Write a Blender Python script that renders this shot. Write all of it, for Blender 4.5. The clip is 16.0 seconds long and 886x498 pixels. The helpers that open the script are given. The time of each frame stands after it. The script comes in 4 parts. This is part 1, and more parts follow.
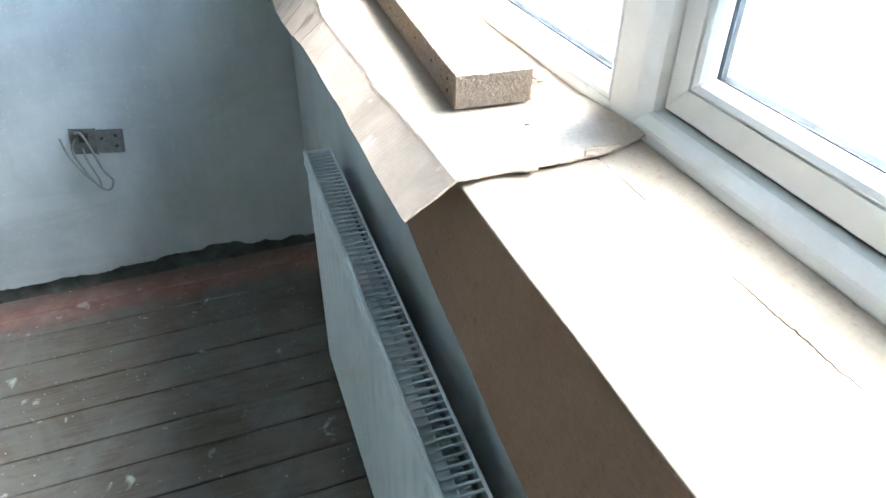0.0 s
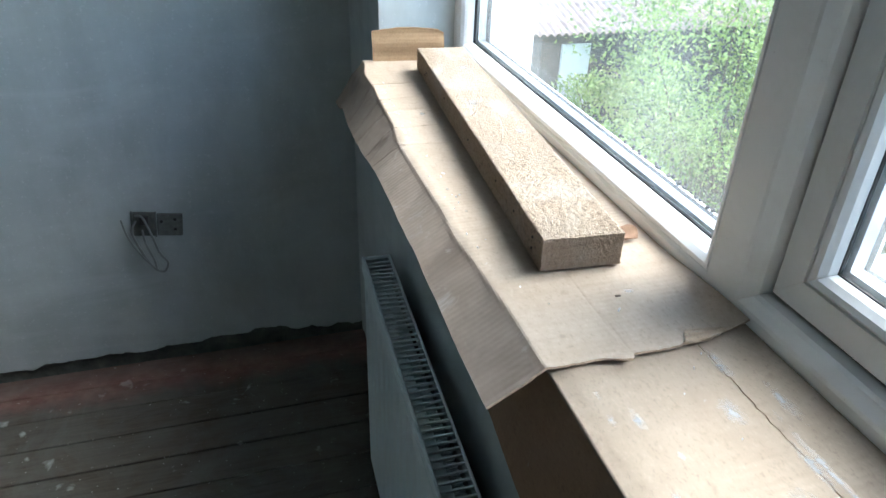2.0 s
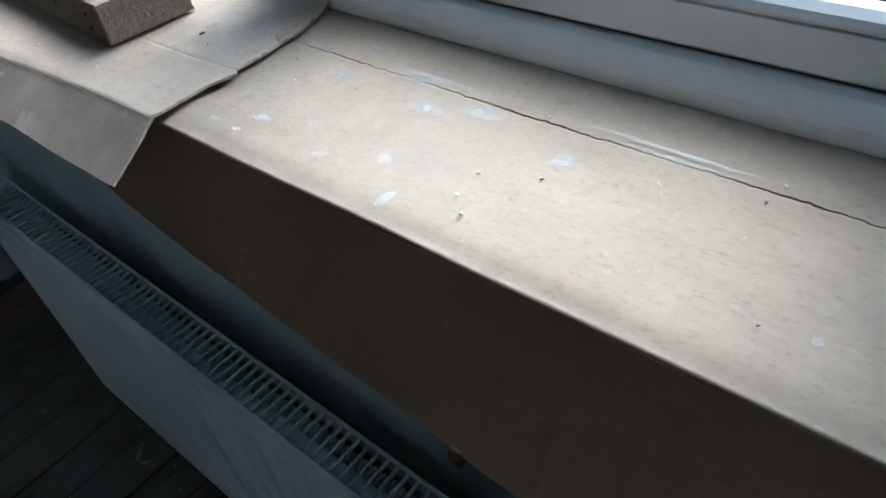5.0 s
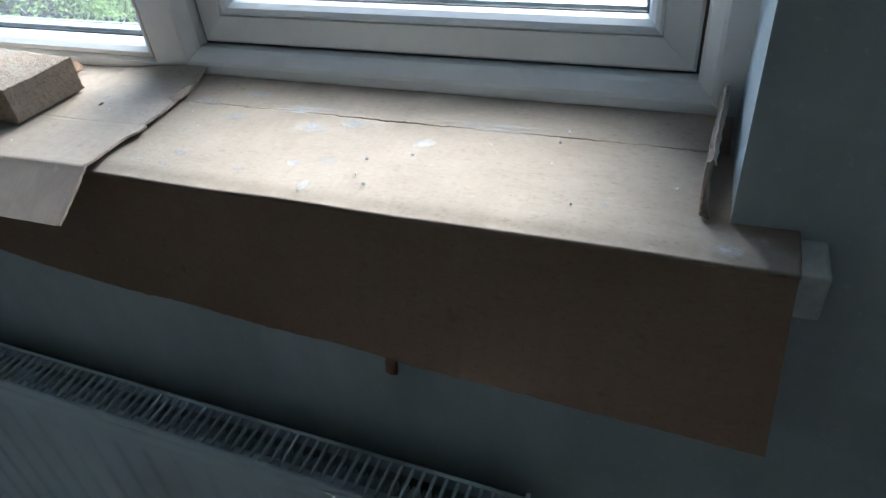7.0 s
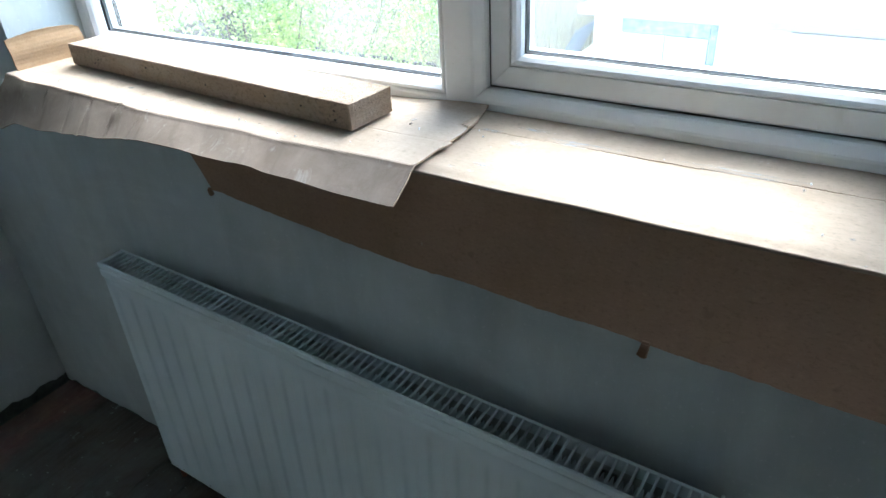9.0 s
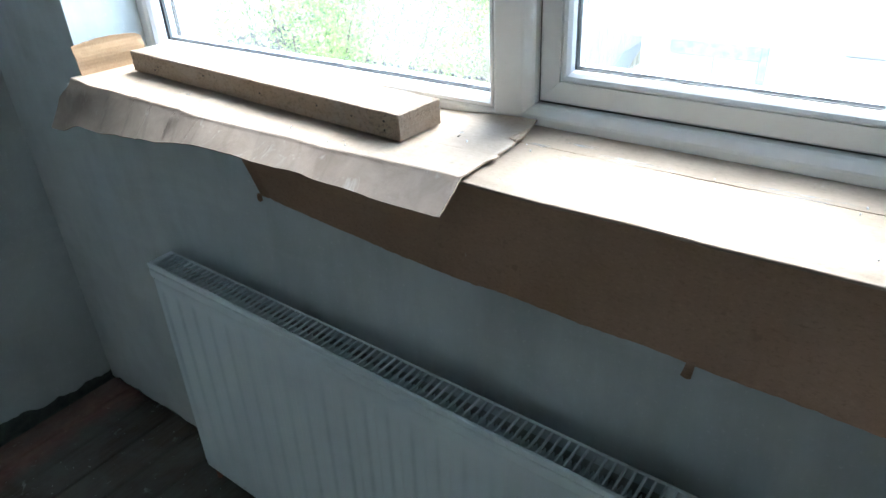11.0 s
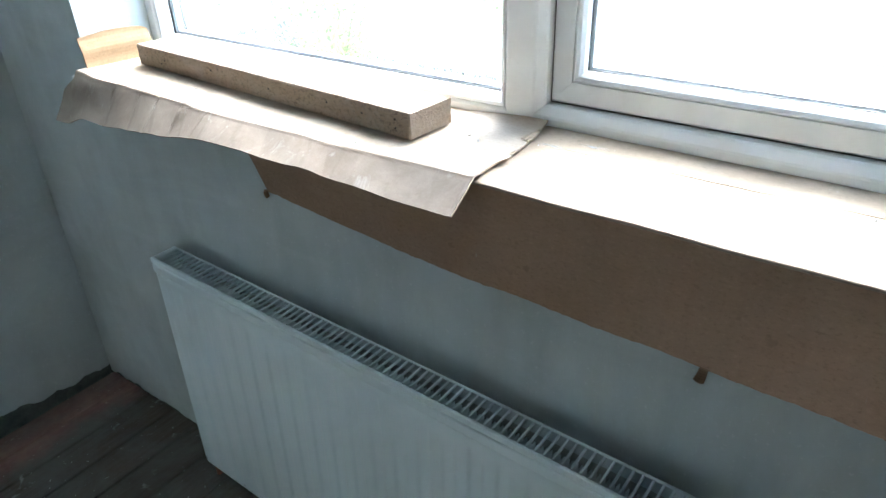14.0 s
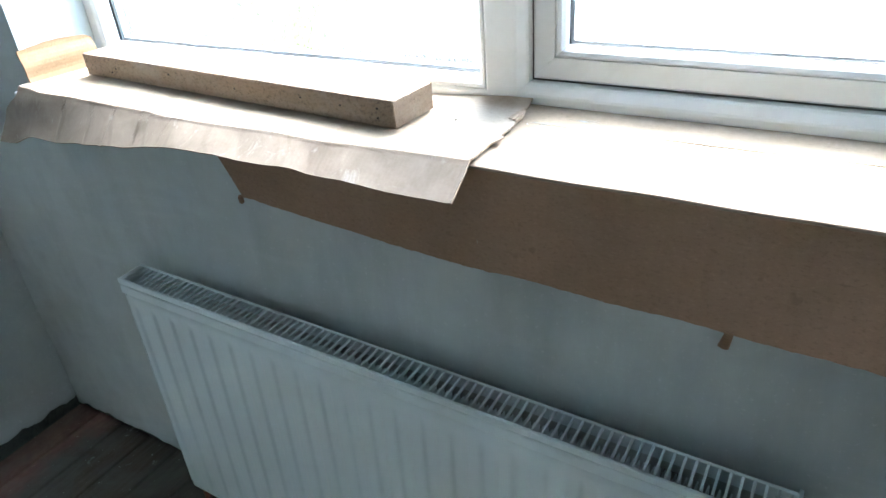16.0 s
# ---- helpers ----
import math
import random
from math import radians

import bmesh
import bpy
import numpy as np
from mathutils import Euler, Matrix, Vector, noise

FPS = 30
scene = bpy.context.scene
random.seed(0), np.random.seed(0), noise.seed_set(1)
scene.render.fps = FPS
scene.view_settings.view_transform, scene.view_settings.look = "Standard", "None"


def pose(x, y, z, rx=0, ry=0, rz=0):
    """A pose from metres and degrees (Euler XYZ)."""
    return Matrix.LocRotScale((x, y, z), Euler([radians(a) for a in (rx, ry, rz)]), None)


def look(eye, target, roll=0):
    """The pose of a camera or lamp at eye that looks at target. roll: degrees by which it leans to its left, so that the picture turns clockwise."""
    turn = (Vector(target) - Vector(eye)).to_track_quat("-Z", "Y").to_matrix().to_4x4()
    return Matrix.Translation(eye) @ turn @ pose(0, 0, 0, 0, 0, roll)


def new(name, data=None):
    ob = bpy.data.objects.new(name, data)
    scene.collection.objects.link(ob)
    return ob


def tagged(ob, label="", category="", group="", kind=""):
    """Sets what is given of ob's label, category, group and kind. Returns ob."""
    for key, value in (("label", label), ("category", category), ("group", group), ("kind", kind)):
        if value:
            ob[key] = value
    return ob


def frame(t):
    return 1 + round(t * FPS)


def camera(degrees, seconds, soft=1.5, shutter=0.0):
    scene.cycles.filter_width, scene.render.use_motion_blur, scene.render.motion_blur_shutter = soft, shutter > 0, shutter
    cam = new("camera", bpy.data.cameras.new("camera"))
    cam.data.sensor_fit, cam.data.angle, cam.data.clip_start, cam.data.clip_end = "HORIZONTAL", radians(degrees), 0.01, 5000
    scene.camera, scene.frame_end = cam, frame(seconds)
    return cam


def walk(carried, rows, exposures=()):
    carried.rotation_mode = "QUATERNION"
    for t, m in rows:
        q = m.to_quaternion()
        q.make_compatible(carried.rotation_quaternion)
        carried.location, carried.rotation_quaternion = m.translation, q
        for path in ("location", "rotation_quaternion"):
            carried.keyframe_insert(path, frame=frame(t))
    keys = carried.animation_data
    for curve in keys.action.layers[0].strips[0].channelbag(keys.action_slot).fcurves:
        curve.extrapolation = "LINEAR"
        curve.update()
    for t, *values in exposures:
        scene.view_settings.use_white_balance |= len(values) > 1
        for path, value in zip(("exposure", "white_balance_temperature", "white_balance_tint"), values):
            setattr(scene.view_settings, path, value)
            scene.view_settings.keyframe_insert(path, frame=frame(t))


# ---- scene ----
cam = camera(65.7, 16.0)
PATH = [
    (0, (0.102, 0.234, 1.408), (0.674, 1.746, 0.229), 0.5),
    (0.5, (0.115, 0.299, 1.435), (0.667, 1.863, 0.317), 0.7),
    (1, (0.104, 0.337, 1.474), (0.625, 1.945, 0.404), 1.5),
    (1.5, (0.093, 0.348, 1.485), (0.616, 1.979, 0.452), 2.1),
    (2, (0.089, 0.346, 1.476), (0.588, 1.984, 0.442), 1.8),
    (2.5, (0.081, 0.345, 1.468), (0.588, 1.965, 0.409), 0.7),
    (3, (0.085, 0.34, 1.461), (0.659, 1.903, 0.353), -1.2),
    (3.5, (0.099, 0.324, 1.44), (0.771, 1.795, 0.264), -3.2),
    (4, (0.109, 0.289, 1.397), (0.905, 1.629, 0.145), -5.9),
    (4.5, (0.104, 0.264, 1.368), (1.043, 1.429, 0.04), -7.3),
    (5, (0.1, 0.262, 1.353), (1.166, 1.258, -0.015), -7.6),
    (5.2, (0.118, 0.256, 1.352), (1.229, 1.186, -0.026), -8.1),
    (7.3, (-0.143, 0.183, 1.394), (1.321, 0.826, 0.194), -6.2),
    (7.5, (-0.164, 0.149, 1.391), (1.286, 0.869, 0.216), -5.9),
    (8, (-0.225, 0.153, 1.429), (1.209, 0.963, 0.293), -5.3),
    (8.5, (-0.302, 0.238, 1.443), (1.117, 1.126, 0.348), -4.4),
    (9, (-0.35, 0.293, 1.439), (1.076, 1.233, 0.398), -3.3),
    (9.2, (-0.359, 0.3, 1.443), (1.059, 1.261, 0.41), -3.1),
    (11.5, (-0.362, 0.295, 1.436), (1.022, 1.344, 0.445), -2.9),
    (12, (-0.366, 0.294, 1.436), (1.017, 1.348, 0.449), -2.7),
    (12.5, (-0.361, 0.295, 1.446), (1.015, 1.346, 0.444), -2.8),
    (13, (-0.363, 0.304, 1.437), (1.024, 1.35, 0.445), -2.4),
    (13.5, (-0.363, 0.311, 1.436), (1.024, 1.35, 0.438), -2.3),
    (14, (-0.367, 0.316, 1.436), (1.023, 1.348, 0.435), -1.9),
    (14.5, (-0.369, 0.321, 1.43), (1.034, 1.339, 0.432), -2.1),
    (15, (-0.379, 0.336, 1.428), (1.06, 1.3, 0.428), -2.5),
    (15.5, (-0.411, 0.365, 1.427), (1.052, 1.286, 0.421), -3.3),
    (16, (-0.381, 0.385, 1.413), (1.08, 1.297, 0.397), -4.7),
]

# exposure follows the clip's automatic brightness
TINT = 4
EXPO = [(t, e, k, TINT) for t, e, k in (
    (0.0, 4.6, 5900), (0.5, 4.25, 5900), (1.0, 3.68, 5900), (1.5, 3.13, 5950), (2.0, 2.85, 5950), (3.0, 2.7, 5850), (4.0, 2.5, 5600), (4.5, 2.4, 5500),
    (5.0, 2.4, 5450), (7.3, 2.58, 5600), (7.5, 2.72, 5650), (8.0, 3.57, 5850), (8.5, 3.3, 5850), (9.0, 3.3, 5800), (11.5, 3.68, 5800),
    (12.5, 3.98, 5850), (14.0, 4.2, 5900), (16.0, 4.35, 5900))]
walk(cam, [(t, look(eye, target, roll)) for t, eye, target, roll in PATH], EXPO)

# ---- light ----
world = bpy.data.worlds.new("sky")
scene.world = world
world.use_nodes = True
wn = world.node_tree.nodes
sky = wn.new("ShaderNodeTexSky")
sky.sky_type = "NISHITA"
sky.sun_disc = False
sky.sun_elevation, sky.sun_rotation = radians(45), radians(92.5)
sky.air_density, sky.dust_density, sky.ozone_density = 1.0, 2.5, 1.5
world.node_tree.links.new(sky.outputs[0], wn["Background"].inputs[0])
wn["Background"].inputs[1].default_value = 0.15
sun = new("sun", bpy.data.lights.new("sun", "SUN"))
sun.data.energy, sun.data.angle, sun.data.color = 1.2, radians(52), (1.0, 0.98, 0.95)
sun.matrix_world = look((7.0, -0.3, 7.0), (0, 0, 0))


# ---- materials ----
class Mat:
    """A node material with a few short builders."""

    def __init__(self, name, rough=0.7, metal=0.0, spec=0.4):
        self.m = bpy.data.materials.new(name)
        self.m.use_nodes = True
        self.n, self.l = self.m.node_tree.nodes, self.m.node_tree.links
        self.b = self.n["Principled BSDF"]
        self.b.inputs["Roughness"].default_value = rough
        self.b.inputs["Metallic"].default_value = metal
        self.b.inputs["Specular IOR Level"].default_value = spec
        self.co = self.n.new("ShaderNodeTexCoord").outputs["Object"]

    def world(self):
        self.co = self.n.new("ShaderNodeNewGeometry").outputs["Position"]
        return self

    def stretch(self, s, rot=(0, 0, 0)):
        k = self.n.new("ShaderNodeMapping")
        k.inputs["Scale"].default_value = s
        k.inputs["Rotation"].default_value = rot
        self.l.new(self.co, k.inputs[0])
        return k.outputs[0]

    def noise(self, scale, detail=4, rough=0.55, co=None, dist=0.0):
        k = self.n.new("ShaderNodeTexNoise")
        k.inputs["Scale"].default_value, k.inputs["Detail"].default_value = scale, detail
        k.inputs["Roughness"].default_value, k.inputs["Distortion"].default_value = rough, dist
        self.l.new(co or self.co, k.inputs["Vector"])
        return k.outputs[0]

    def ramp(self, x, *stops):
        k = self.n.new("ShaderNodeValToRGB")
        e = k.color_ramp.elements
        while len(e) < len(stops):
            e.new(0.5)
        for el, (p, c) in zip(e, stops):
            el.position = p
            el.color = (*c, 1) if isinstance(c, tuple) else (c, c, c, 1)
        self.l.new(x, k.inputs[0])
        return k.outputs[0]

    def mix(self, f, a, b, mode="MIX"):
        k = self.n.new("ShaderNodeMix")
        k.data_type, k.blend_type = "RGBA", mode
        for i, v in ((0, f), (6, a), (7, b)):
            if isinstance(v, (int, float)):
                k.inputs[i].default_value = v
            elif isinstance(v, tuple):
                k.inputs[i].default_value = (*v, 1)
            else:
                self.l.new(v, k.inputs[i])
        return k.outputs[2]

    def math(self, op, a, b=0.0):
        k = self.n.new("ShaderNodeMath")
        k.operation = op
        for i, v in ((0, a), (1, b)):
            if isinstance(v, (int, float)):
                k.inputs[i].default_value = v
            else:
                self.l.new(v, k.inputs[i])
        return k.outputs[0]

    def axis(self, i):
        k = self.n.new("ShaderNodeSeparateXYZ")
        self.l.new(self.co, k.inputs[0])
        return k.outputs[i]

    def rnd(self):
        return self.n.new("ShaderNodeObjectInfo").outputs["Random"]

    def island(self):
        return self.n.new("ShaderNodeNewGeometry").outputs["Random Per Island"]

    def color(self, c):
        if isinstance(c, tuple):
            self.b.inputs[0].default_value = (*c, 1)
        else:
            self.l.new(c, self.b.inputs[0])
        return self

    def roughness(self, x):
        self.l.new(x, self.b.inputs["Roughness"])
        return self

    def bump(self, h, strength=0.3, dist=0.002):
        k = self.n.new("ShaderNodeBump")
        k.inputs["Strength"].default_value, k.inputs["Distance"].default_value = strength, dist
        self.l.new(h, k.inputs["Height"])
        if self.b.inputs["Normal"].is_linked:
            self.l.new(self.b.inputs["Normal"].links[0].from_socket, k.inputs["Normal"])
        self.l.new(k.outputs[0], self.b.inputs["Normal"])
        return self


def plaster_mat():
    k = Mat("skimmed plaster under a thin mist coat", 0.75).world()
    big = k.noise(2.2, 5, 0.6, dist=0.6)
    mid = k.noise(9, 5, 0.6, co=k.stretch((1, 1, 0.35)))
    fine = k.noise(120, 3)
    c = k.mix(k.ramp(big, (0.35, 0.0), (0.7, 1.0)), (0.44, 0.48, 0.483), (0.555, 0.60, 0.603))
    c = k.mix(k.ramp(mid, (0.42, 0.0), (0.72, 0.6)), c, (0.36, 0.39, 0.392))
    sweep = k.noise(4.5, 5, 0.6, co=k.stretch((0.6, 0.6, 2.2), (0.5, 0.4, 0.3)), dist=0.8)
    c = k.mix(k.ramp(sweep, (0.5, 0.0), (0.75, 0.4)), c, (0.62, 0.66, 0.66))
    c = k.mix(k.ramp(fine, (0.62, 0.0), (0.72, 0.3)), c, (0.75, 0.77, 0.77))
    return k.color(c).bump(mid, 0.25, 0.004).bump(fine, 0.12, 0.0008).m


def masonry_mat():
    k = Mat("dusty old render behind the lost skirting", 0.95).world()
    a = k.noise(14, 6, 0.65)
    c = k.ramp(a, (0.3, (0.05, 0.06, 0.055)), (0.55, (0.12, 0.13, 0.12)), (0.8, (0.24, 0.22, 0.19)))
    return k.color(c).bump(k.noise(60, 5), 0.8, 0.006).m


def board_mat():
    k = Mat("dusty bare floorboard", 0.85).world()
    grain = k.noise(7, 6, 0.62, co=k.stretch((1.2, 12, 8)), dist=0.3)
    fine = k.noise(18, 4, 0.6, co=k.stretch((2, 40, 20)))
    dust = k.noise(4, 7, 0.7, dist=1.0)
    c = k.ramp(grain, (0.25, (0.060, 0.050, 0.039)), (0.5, (0.10, 0.084, 0.066)), (0.75, (0.14, 0.121, 0.099)))
    c = k.mix(k.ramp(k.rnd(), (0.0, 0.0), (1.0, 0.35)), c, (0.15, 0.12, 0.095))
    c = k.mix(k.ramp(dust, (0.40, 0.0), (0.66, 0.85)), c, (0.15, 0.146, 0.135))
    spots = k.noise(16, 3, 0.5, dist=0.4)
    c = k.mix(k.ramp(spots, (0.66, 0.0), (0.74, 0.75)), c, (0.50, 0.51, 0.49))
    specks = k.noise(85, 2)
    c = k.mix(k.ramp(specks, (0.70, 0.0), (0.76, 0.8)), c, (0.58, 0.58, 0.55))
    # old red margin paint along the end wall
    edge = k.math("ADD", k.axis(1), k.math("MULTIPLY", k.math("SUBTRACT", k.noise(11, 5, 0.65), 0.5), 0.16))
    red = k.ramp(k.math("MULTIPLY", k.math("SUBTRACT", edge, 2.00), 5.0), (0.12, 0.0), (0.5, 0.45), (0.9, 0.2))
    c = k.mix(red, c, k.mix(k.ramp(k.noise(23, 4), (0.4, 0.0), (0.65, 1.0)), (0.30, 0.10, 0.085), (0.42, 0.20, 0.17)))
    return k.color(c).bump(grain, 0.2, 0.002).bump(fine, 0.12, 0.0008).m


def cardboard_mat(name, a, b, ribs=0.25, axis=1, shaded_scuffed=False, streaks=0.10):
    """ribs: how far the corrugation shows through, along the axis that it is counted."""
    k = Mat(name, 0.82, spec=0.25).world()
    cloud = k.noise(6, 6, 0.62, dist=0.5)
    fibre = k.noise(70, 4, 0.6, co=k.stretch((1, 0.25, 1)))
    speck = k.noise(260, 4, 0.75, co=k.stretch((1.0, 0.5, 1.0)))
    c = k.mix(k.ramp(cloud, (0.3, 0.0), (0.72, 1.0)), a, b)
    c = k.mix(k.ramp(fibre, (0.45, 0.0), (0.8, 0.35)), c, tuple(v * 0.8 for v in a))
    c = k.mix(k.ramp(speck, (0.54, 0.0), (0.68, 0.5)), c, tuple(v * 0.66 for v in a))
    c = k.mix(k.ramp(speck, (0.32, 0.30), (0.44, 0.0)), c, tuple(min(1.0, v * 1.3) for v in b))
    if shaded_scuffed:
        # front flap's shade and creases put into the colour, with scuffs from handling
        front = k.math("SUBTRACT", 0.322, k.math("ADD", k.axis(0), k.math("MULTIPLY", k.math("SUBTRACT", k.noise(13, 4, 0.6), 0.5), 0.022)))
        shade_and_scuffs = k.mix(k.ramp(k.noise(17, 6, 0.7, dist=0.9), (0.35, 0.0), (0.65, 1.0)), (0.215, 0.175, 0.142), (0.265, 0.222, 0.185))
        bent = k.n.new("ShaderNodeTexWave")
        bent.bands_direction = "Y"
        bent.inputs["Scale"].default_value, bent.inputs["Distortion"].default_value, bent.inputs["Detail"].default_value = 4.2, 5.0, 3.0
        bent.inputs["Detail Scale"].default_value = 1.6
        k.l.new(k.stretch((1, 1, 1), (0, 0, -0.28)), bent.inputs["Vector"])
        shade_and_scuffs = k.mix(k.math("MULTIPLY", k.ramp(bent.outputs[1], (0.95, 0.0), (0.99, 0.18)), k.ramp(k.noise(9, 3), (0.4, 0.15), (0.6, 1.0))), shade_and_scuffs, (0.085, 0.065, 0.05))
        shade_and_scuffs = k.mix(k.ramp(k.noise(21, 5, 0.7, dist=0.9), (0.60, 0.0), (0.70, 0.6)), shade_and_scuffs, (0.42, 0.40, 0.375))
        c = k.mix(k.ramp(k.math("MULTIPLY", front, 60.0), (0.0, 0.0), (0.6, 0.95)), c, shade_and_scuffs)
    lines = k.n.new("ShaderNodeTexWave")
    lines.bands_direction = "XYZ"[axis]
    lines.inputs["Scale"].default_value, lines.inputs["Distortion"].default_value, lines.inputs["Detail"].default_value = 13.0, 1.2, 2.0
    k.l.new(k.co, lines.inputs["Vector"])
    c = k.mix(k.math("MULTIPLY", k.ramp(lines.outputs[1], (0.55, 0.0), (0.95, streaks)), k.ramp(k.noise(4, 3), (0.4, 0.1), (0.65, 1.0))), c, tuple(v * 0.72 for v in a))
    dent = k.noise(38, 3, 0.5)
    c = k.mix(k.ramp(dent, (0.68, 0.0), (0.75, 0.4)), c, tuple(v * 0.55 for v in a))
    paint = k.noise(26, 4, 0.7, dist=0.7)
    c = k.mix(k.ramp(paint, (0.70, 0.0), (0.80, 0.55)), c, (0.66, 0.67, 0.66))
    wave = k.n.new("ShaderNodeTexWave")
    wave.bands_direction = "XYZ"[axis]
    wave.inputs["Scale"].default_value, wave.inputs["Distortion"].default_value = 42.0, 0.6
    k.l.new(k.co, wave.inputs["Vector"])
    return k.color(c).bump(wave.outputs[1], ribs, 0.0012).bump(cloud, 0.3, 0.004).bump(fibre, 0.2, 0.0006).m


def sawn_mat(name, end=False):
    k = Mat(name, 0.9, spec=0.2)
    if end:
        ring = k.noise(9, 5, 0.6, co=k.stretch((3, 1, 9), (0, 0.5, 0)))
        fine = k.noise(160, 4, 0.7)
    else:
        ring = k.noise(5, 5, 0.6, co=k.stretch((14, 1.0, 14)))
        fine = k.noise(150, 6, 0.75, co=k.stretch((1.3, 0.8, 1.3), (0, 0, 0.5)))
    c = k.ramp(ring, (0.25, (0.30, 0.226, 0.168)), (0.5, (0.36, 0.282, 0.212)), (0.78, (0.40, 0.325, 0.255)))
    c = k.mix(k.ramp(fine, (0.36, 0.3 if end else 0.75), (0.50, 0.0)), c, (0.15, 0.115, 0.088))
    pit = k.noise(300, 4, 0.75)
    c = k.mix(k.ramp(pit, (0.33, 0.0 if end else 0.65), (0.42, 0.0)), c, (0.09, 0.068, 0.052))
    c = k.mix(k.ramp(pit, (0.58, 0.0), (0.68, 0.4)), c, (0.50, 0.44, 0.37))
    dust = k.noise(8, 5, 0.6, dist=1.0)
    if not end:
        c = k.mix(k.ramp(dust, (0.48, 0.0), (0.72, 0.5)), c, (0.43, 0.40, 0.365))
    return k.color(c).bump(ring, 0.2, 0.002).bump(fine, 1.0, 0.004).bump(pit, 0.8, 0.002).m


def upvc_mat(name, tint, grime):
    k = Mat(name, 0.32, spec=0.5).world()
    dirt = k.noise(7, 6, 0.7, dist=0.6)
    fine = k.noise(180, 3, 0.7)
    c = k.mix(k.ramp(dirt, (0.48, 0.0), (0.8, grime)), tint, (0.52, 0.53, 0.52))
    c = k.mix(k.ramp(fine, (0.70, 0.0), (0.76, 0.5)), c, (0.30, 0.29, 0.27))
    return k.color(c).roughness(k.ramp(dirt, (0.3, 0.25), (0.8, 0.5))).m


def enamel_mat():
    k = Mat("white radiator enamel with dust", 0.35, spec=0.5).world()
    d = k.noise(5, 5, 0.6)
    sm = k.noise(60, 4, 0.7)
    c = k.mix(k.ramp(d, (0.4, 0.0), (0.75, 0.35)), (0.70, 0.785, 0.82), (0.58, 0.64, 0.66))
    c = k.mix(k.ramp(sm, (0.68, 0.0), (0.76, 0.35)), c, (0.50, 0.49, 0.46))
    return k.color(c).roughness(k.ramp(d, (0.3, 0.28), (0.8, 0.5))).m


def plain_mat(name, c, rough=0.6, metal=0.0, scale=30, vary=0.25):
    k = Mat(name, rough, metal).world()
    a = k.noise(scale, 5, 0.6)
    lo, hi = tuple(v * (1 - vary) for v in c), tuple(min(1, v * (1 + vary)) for v in c)
    return k.color(k.ramp(a, (0.3, lo), (0.7, hi))).bump(a, 0.15, 0.001).m


def glass_mat():
    m = bpy.data.materials.new("window glass")
    m.use_nodes = True
    n, l = m.node_tree.nodes, m.node_tree.links
    n.remove(n["Principled BSDF"])
    clear, gloss = n.new("ShaderNodeBsdfTransparent"), n.new("ShaderNodeBsdfGlossy")
    mix, facing = n.new("ShaderNodeMixShader"), n.new("ShaderNodeLayerWeight")
    power, scale = n.new("ShaderNodeMath"), n.new("ShaderNodeMath")
    clear.inputs[0].default_value = (0.97, 0.985, 0.98, 1)
    gloss.inputs["Roughness"].default_value = 0.02
    facing.inputs[0].default_value = 0.5
    power.operation, power.inputs[1].default_value = "POWER", 5.0
    scale.operation, scale.inputs[1].default_value, scale.inputs[2].default_value = "MULTIPLY_ADD", 0.6, 0.02
    film, dust, co, tex, amount = (n.new(q) for q in ("ShaderNodeBsdfTranslucent", "ShaderNodeMixShader", "ShaderNodeNewGeometry", "ShaderNodeTexNoise", "ShaderNodeMapRange"))
    film.inputs[0].default_value = (0.85, 0.87, 0.86, 1)
    tex.inputs["Scale"].default_value, tex.inputs["Detail"].default_value = 3.5, 6.0
    amount.inputs[1].default_value, amount.inputs[2].default_value = 0.35, 0.75
    amount.inputs[3].default_value, amount.inputs[4].default_value = 0.004, 0.032
    l.new(co.outputs["Position"], tex.inputs["Vector"])
    l.new(tex.outputs[0], amount.inputs[0])
    l.new(amount.outputs[0], dust.inputs[0])
    l.new(mix.outputs[0], dust.inputs[1])
    l.new(film.outputs[0], dust.inputs[2])
    for a, b in ((facing.outputs["Facing"], power.inputs[0]), (power.outputs[0], scale.inputs[0]), (scale.outputs[0], mix.inputs[0]),
                 (clear.outputs[0], mix.inputs[1]), (gloss.outputs[0], mix.inputs[2]), (dust.outputs[0], n["Material Output"].inputs[0])):
        l.new(a, b)
    return m


def leaf_mat(name, a, b, dark):
    k = Mat(name, 0.5, spec=0.3)
    r = k.island()
    c = k.ramp(r, (0.0, dark), (0.35, a), (1.0, b))
    k.color(c)
    tr = k.n.new("ShaderNodeBsdfTranslucent")
    mx = k.n.new("ShaderNodeMixShader")
    mx.inputs[0].default_value = 0.4
    k.l.new(c, tr.inputs[0])
    k.l.new(k.b.outputs[0], mx.inputs[1])
    k.l.new(tr.outputs[0], mx.inputs[2])
    k.l.new(mx.outputs[0], k.n["Material Output"].inputs[0])
    return k.m


BARE = plain_mat("bare grey plaster", (0.70, 0.71, 0.70), 0.9, 0.0, 3, 0.08)
PLASTER, MASONRY, BOARD = plaster_mat(), masonry_mat(), board_mat()
CARD_TOP = cardboard_mat("tan cardboard", (0.300, 0.242, 0.189), (0.350, 0.287, 0.228), 0.06)
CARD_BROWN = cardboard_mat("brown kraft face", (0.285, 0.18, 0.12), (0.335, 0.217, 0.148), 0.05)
CARD_OLD = cardboard_mat("scuffed grey-tan cardboard with front shade painted in", (0.345, 0.275, 0.213), (0.405, 0.33, 0.262), 0.12, shaded_scuffed=True, streaks=0.15)
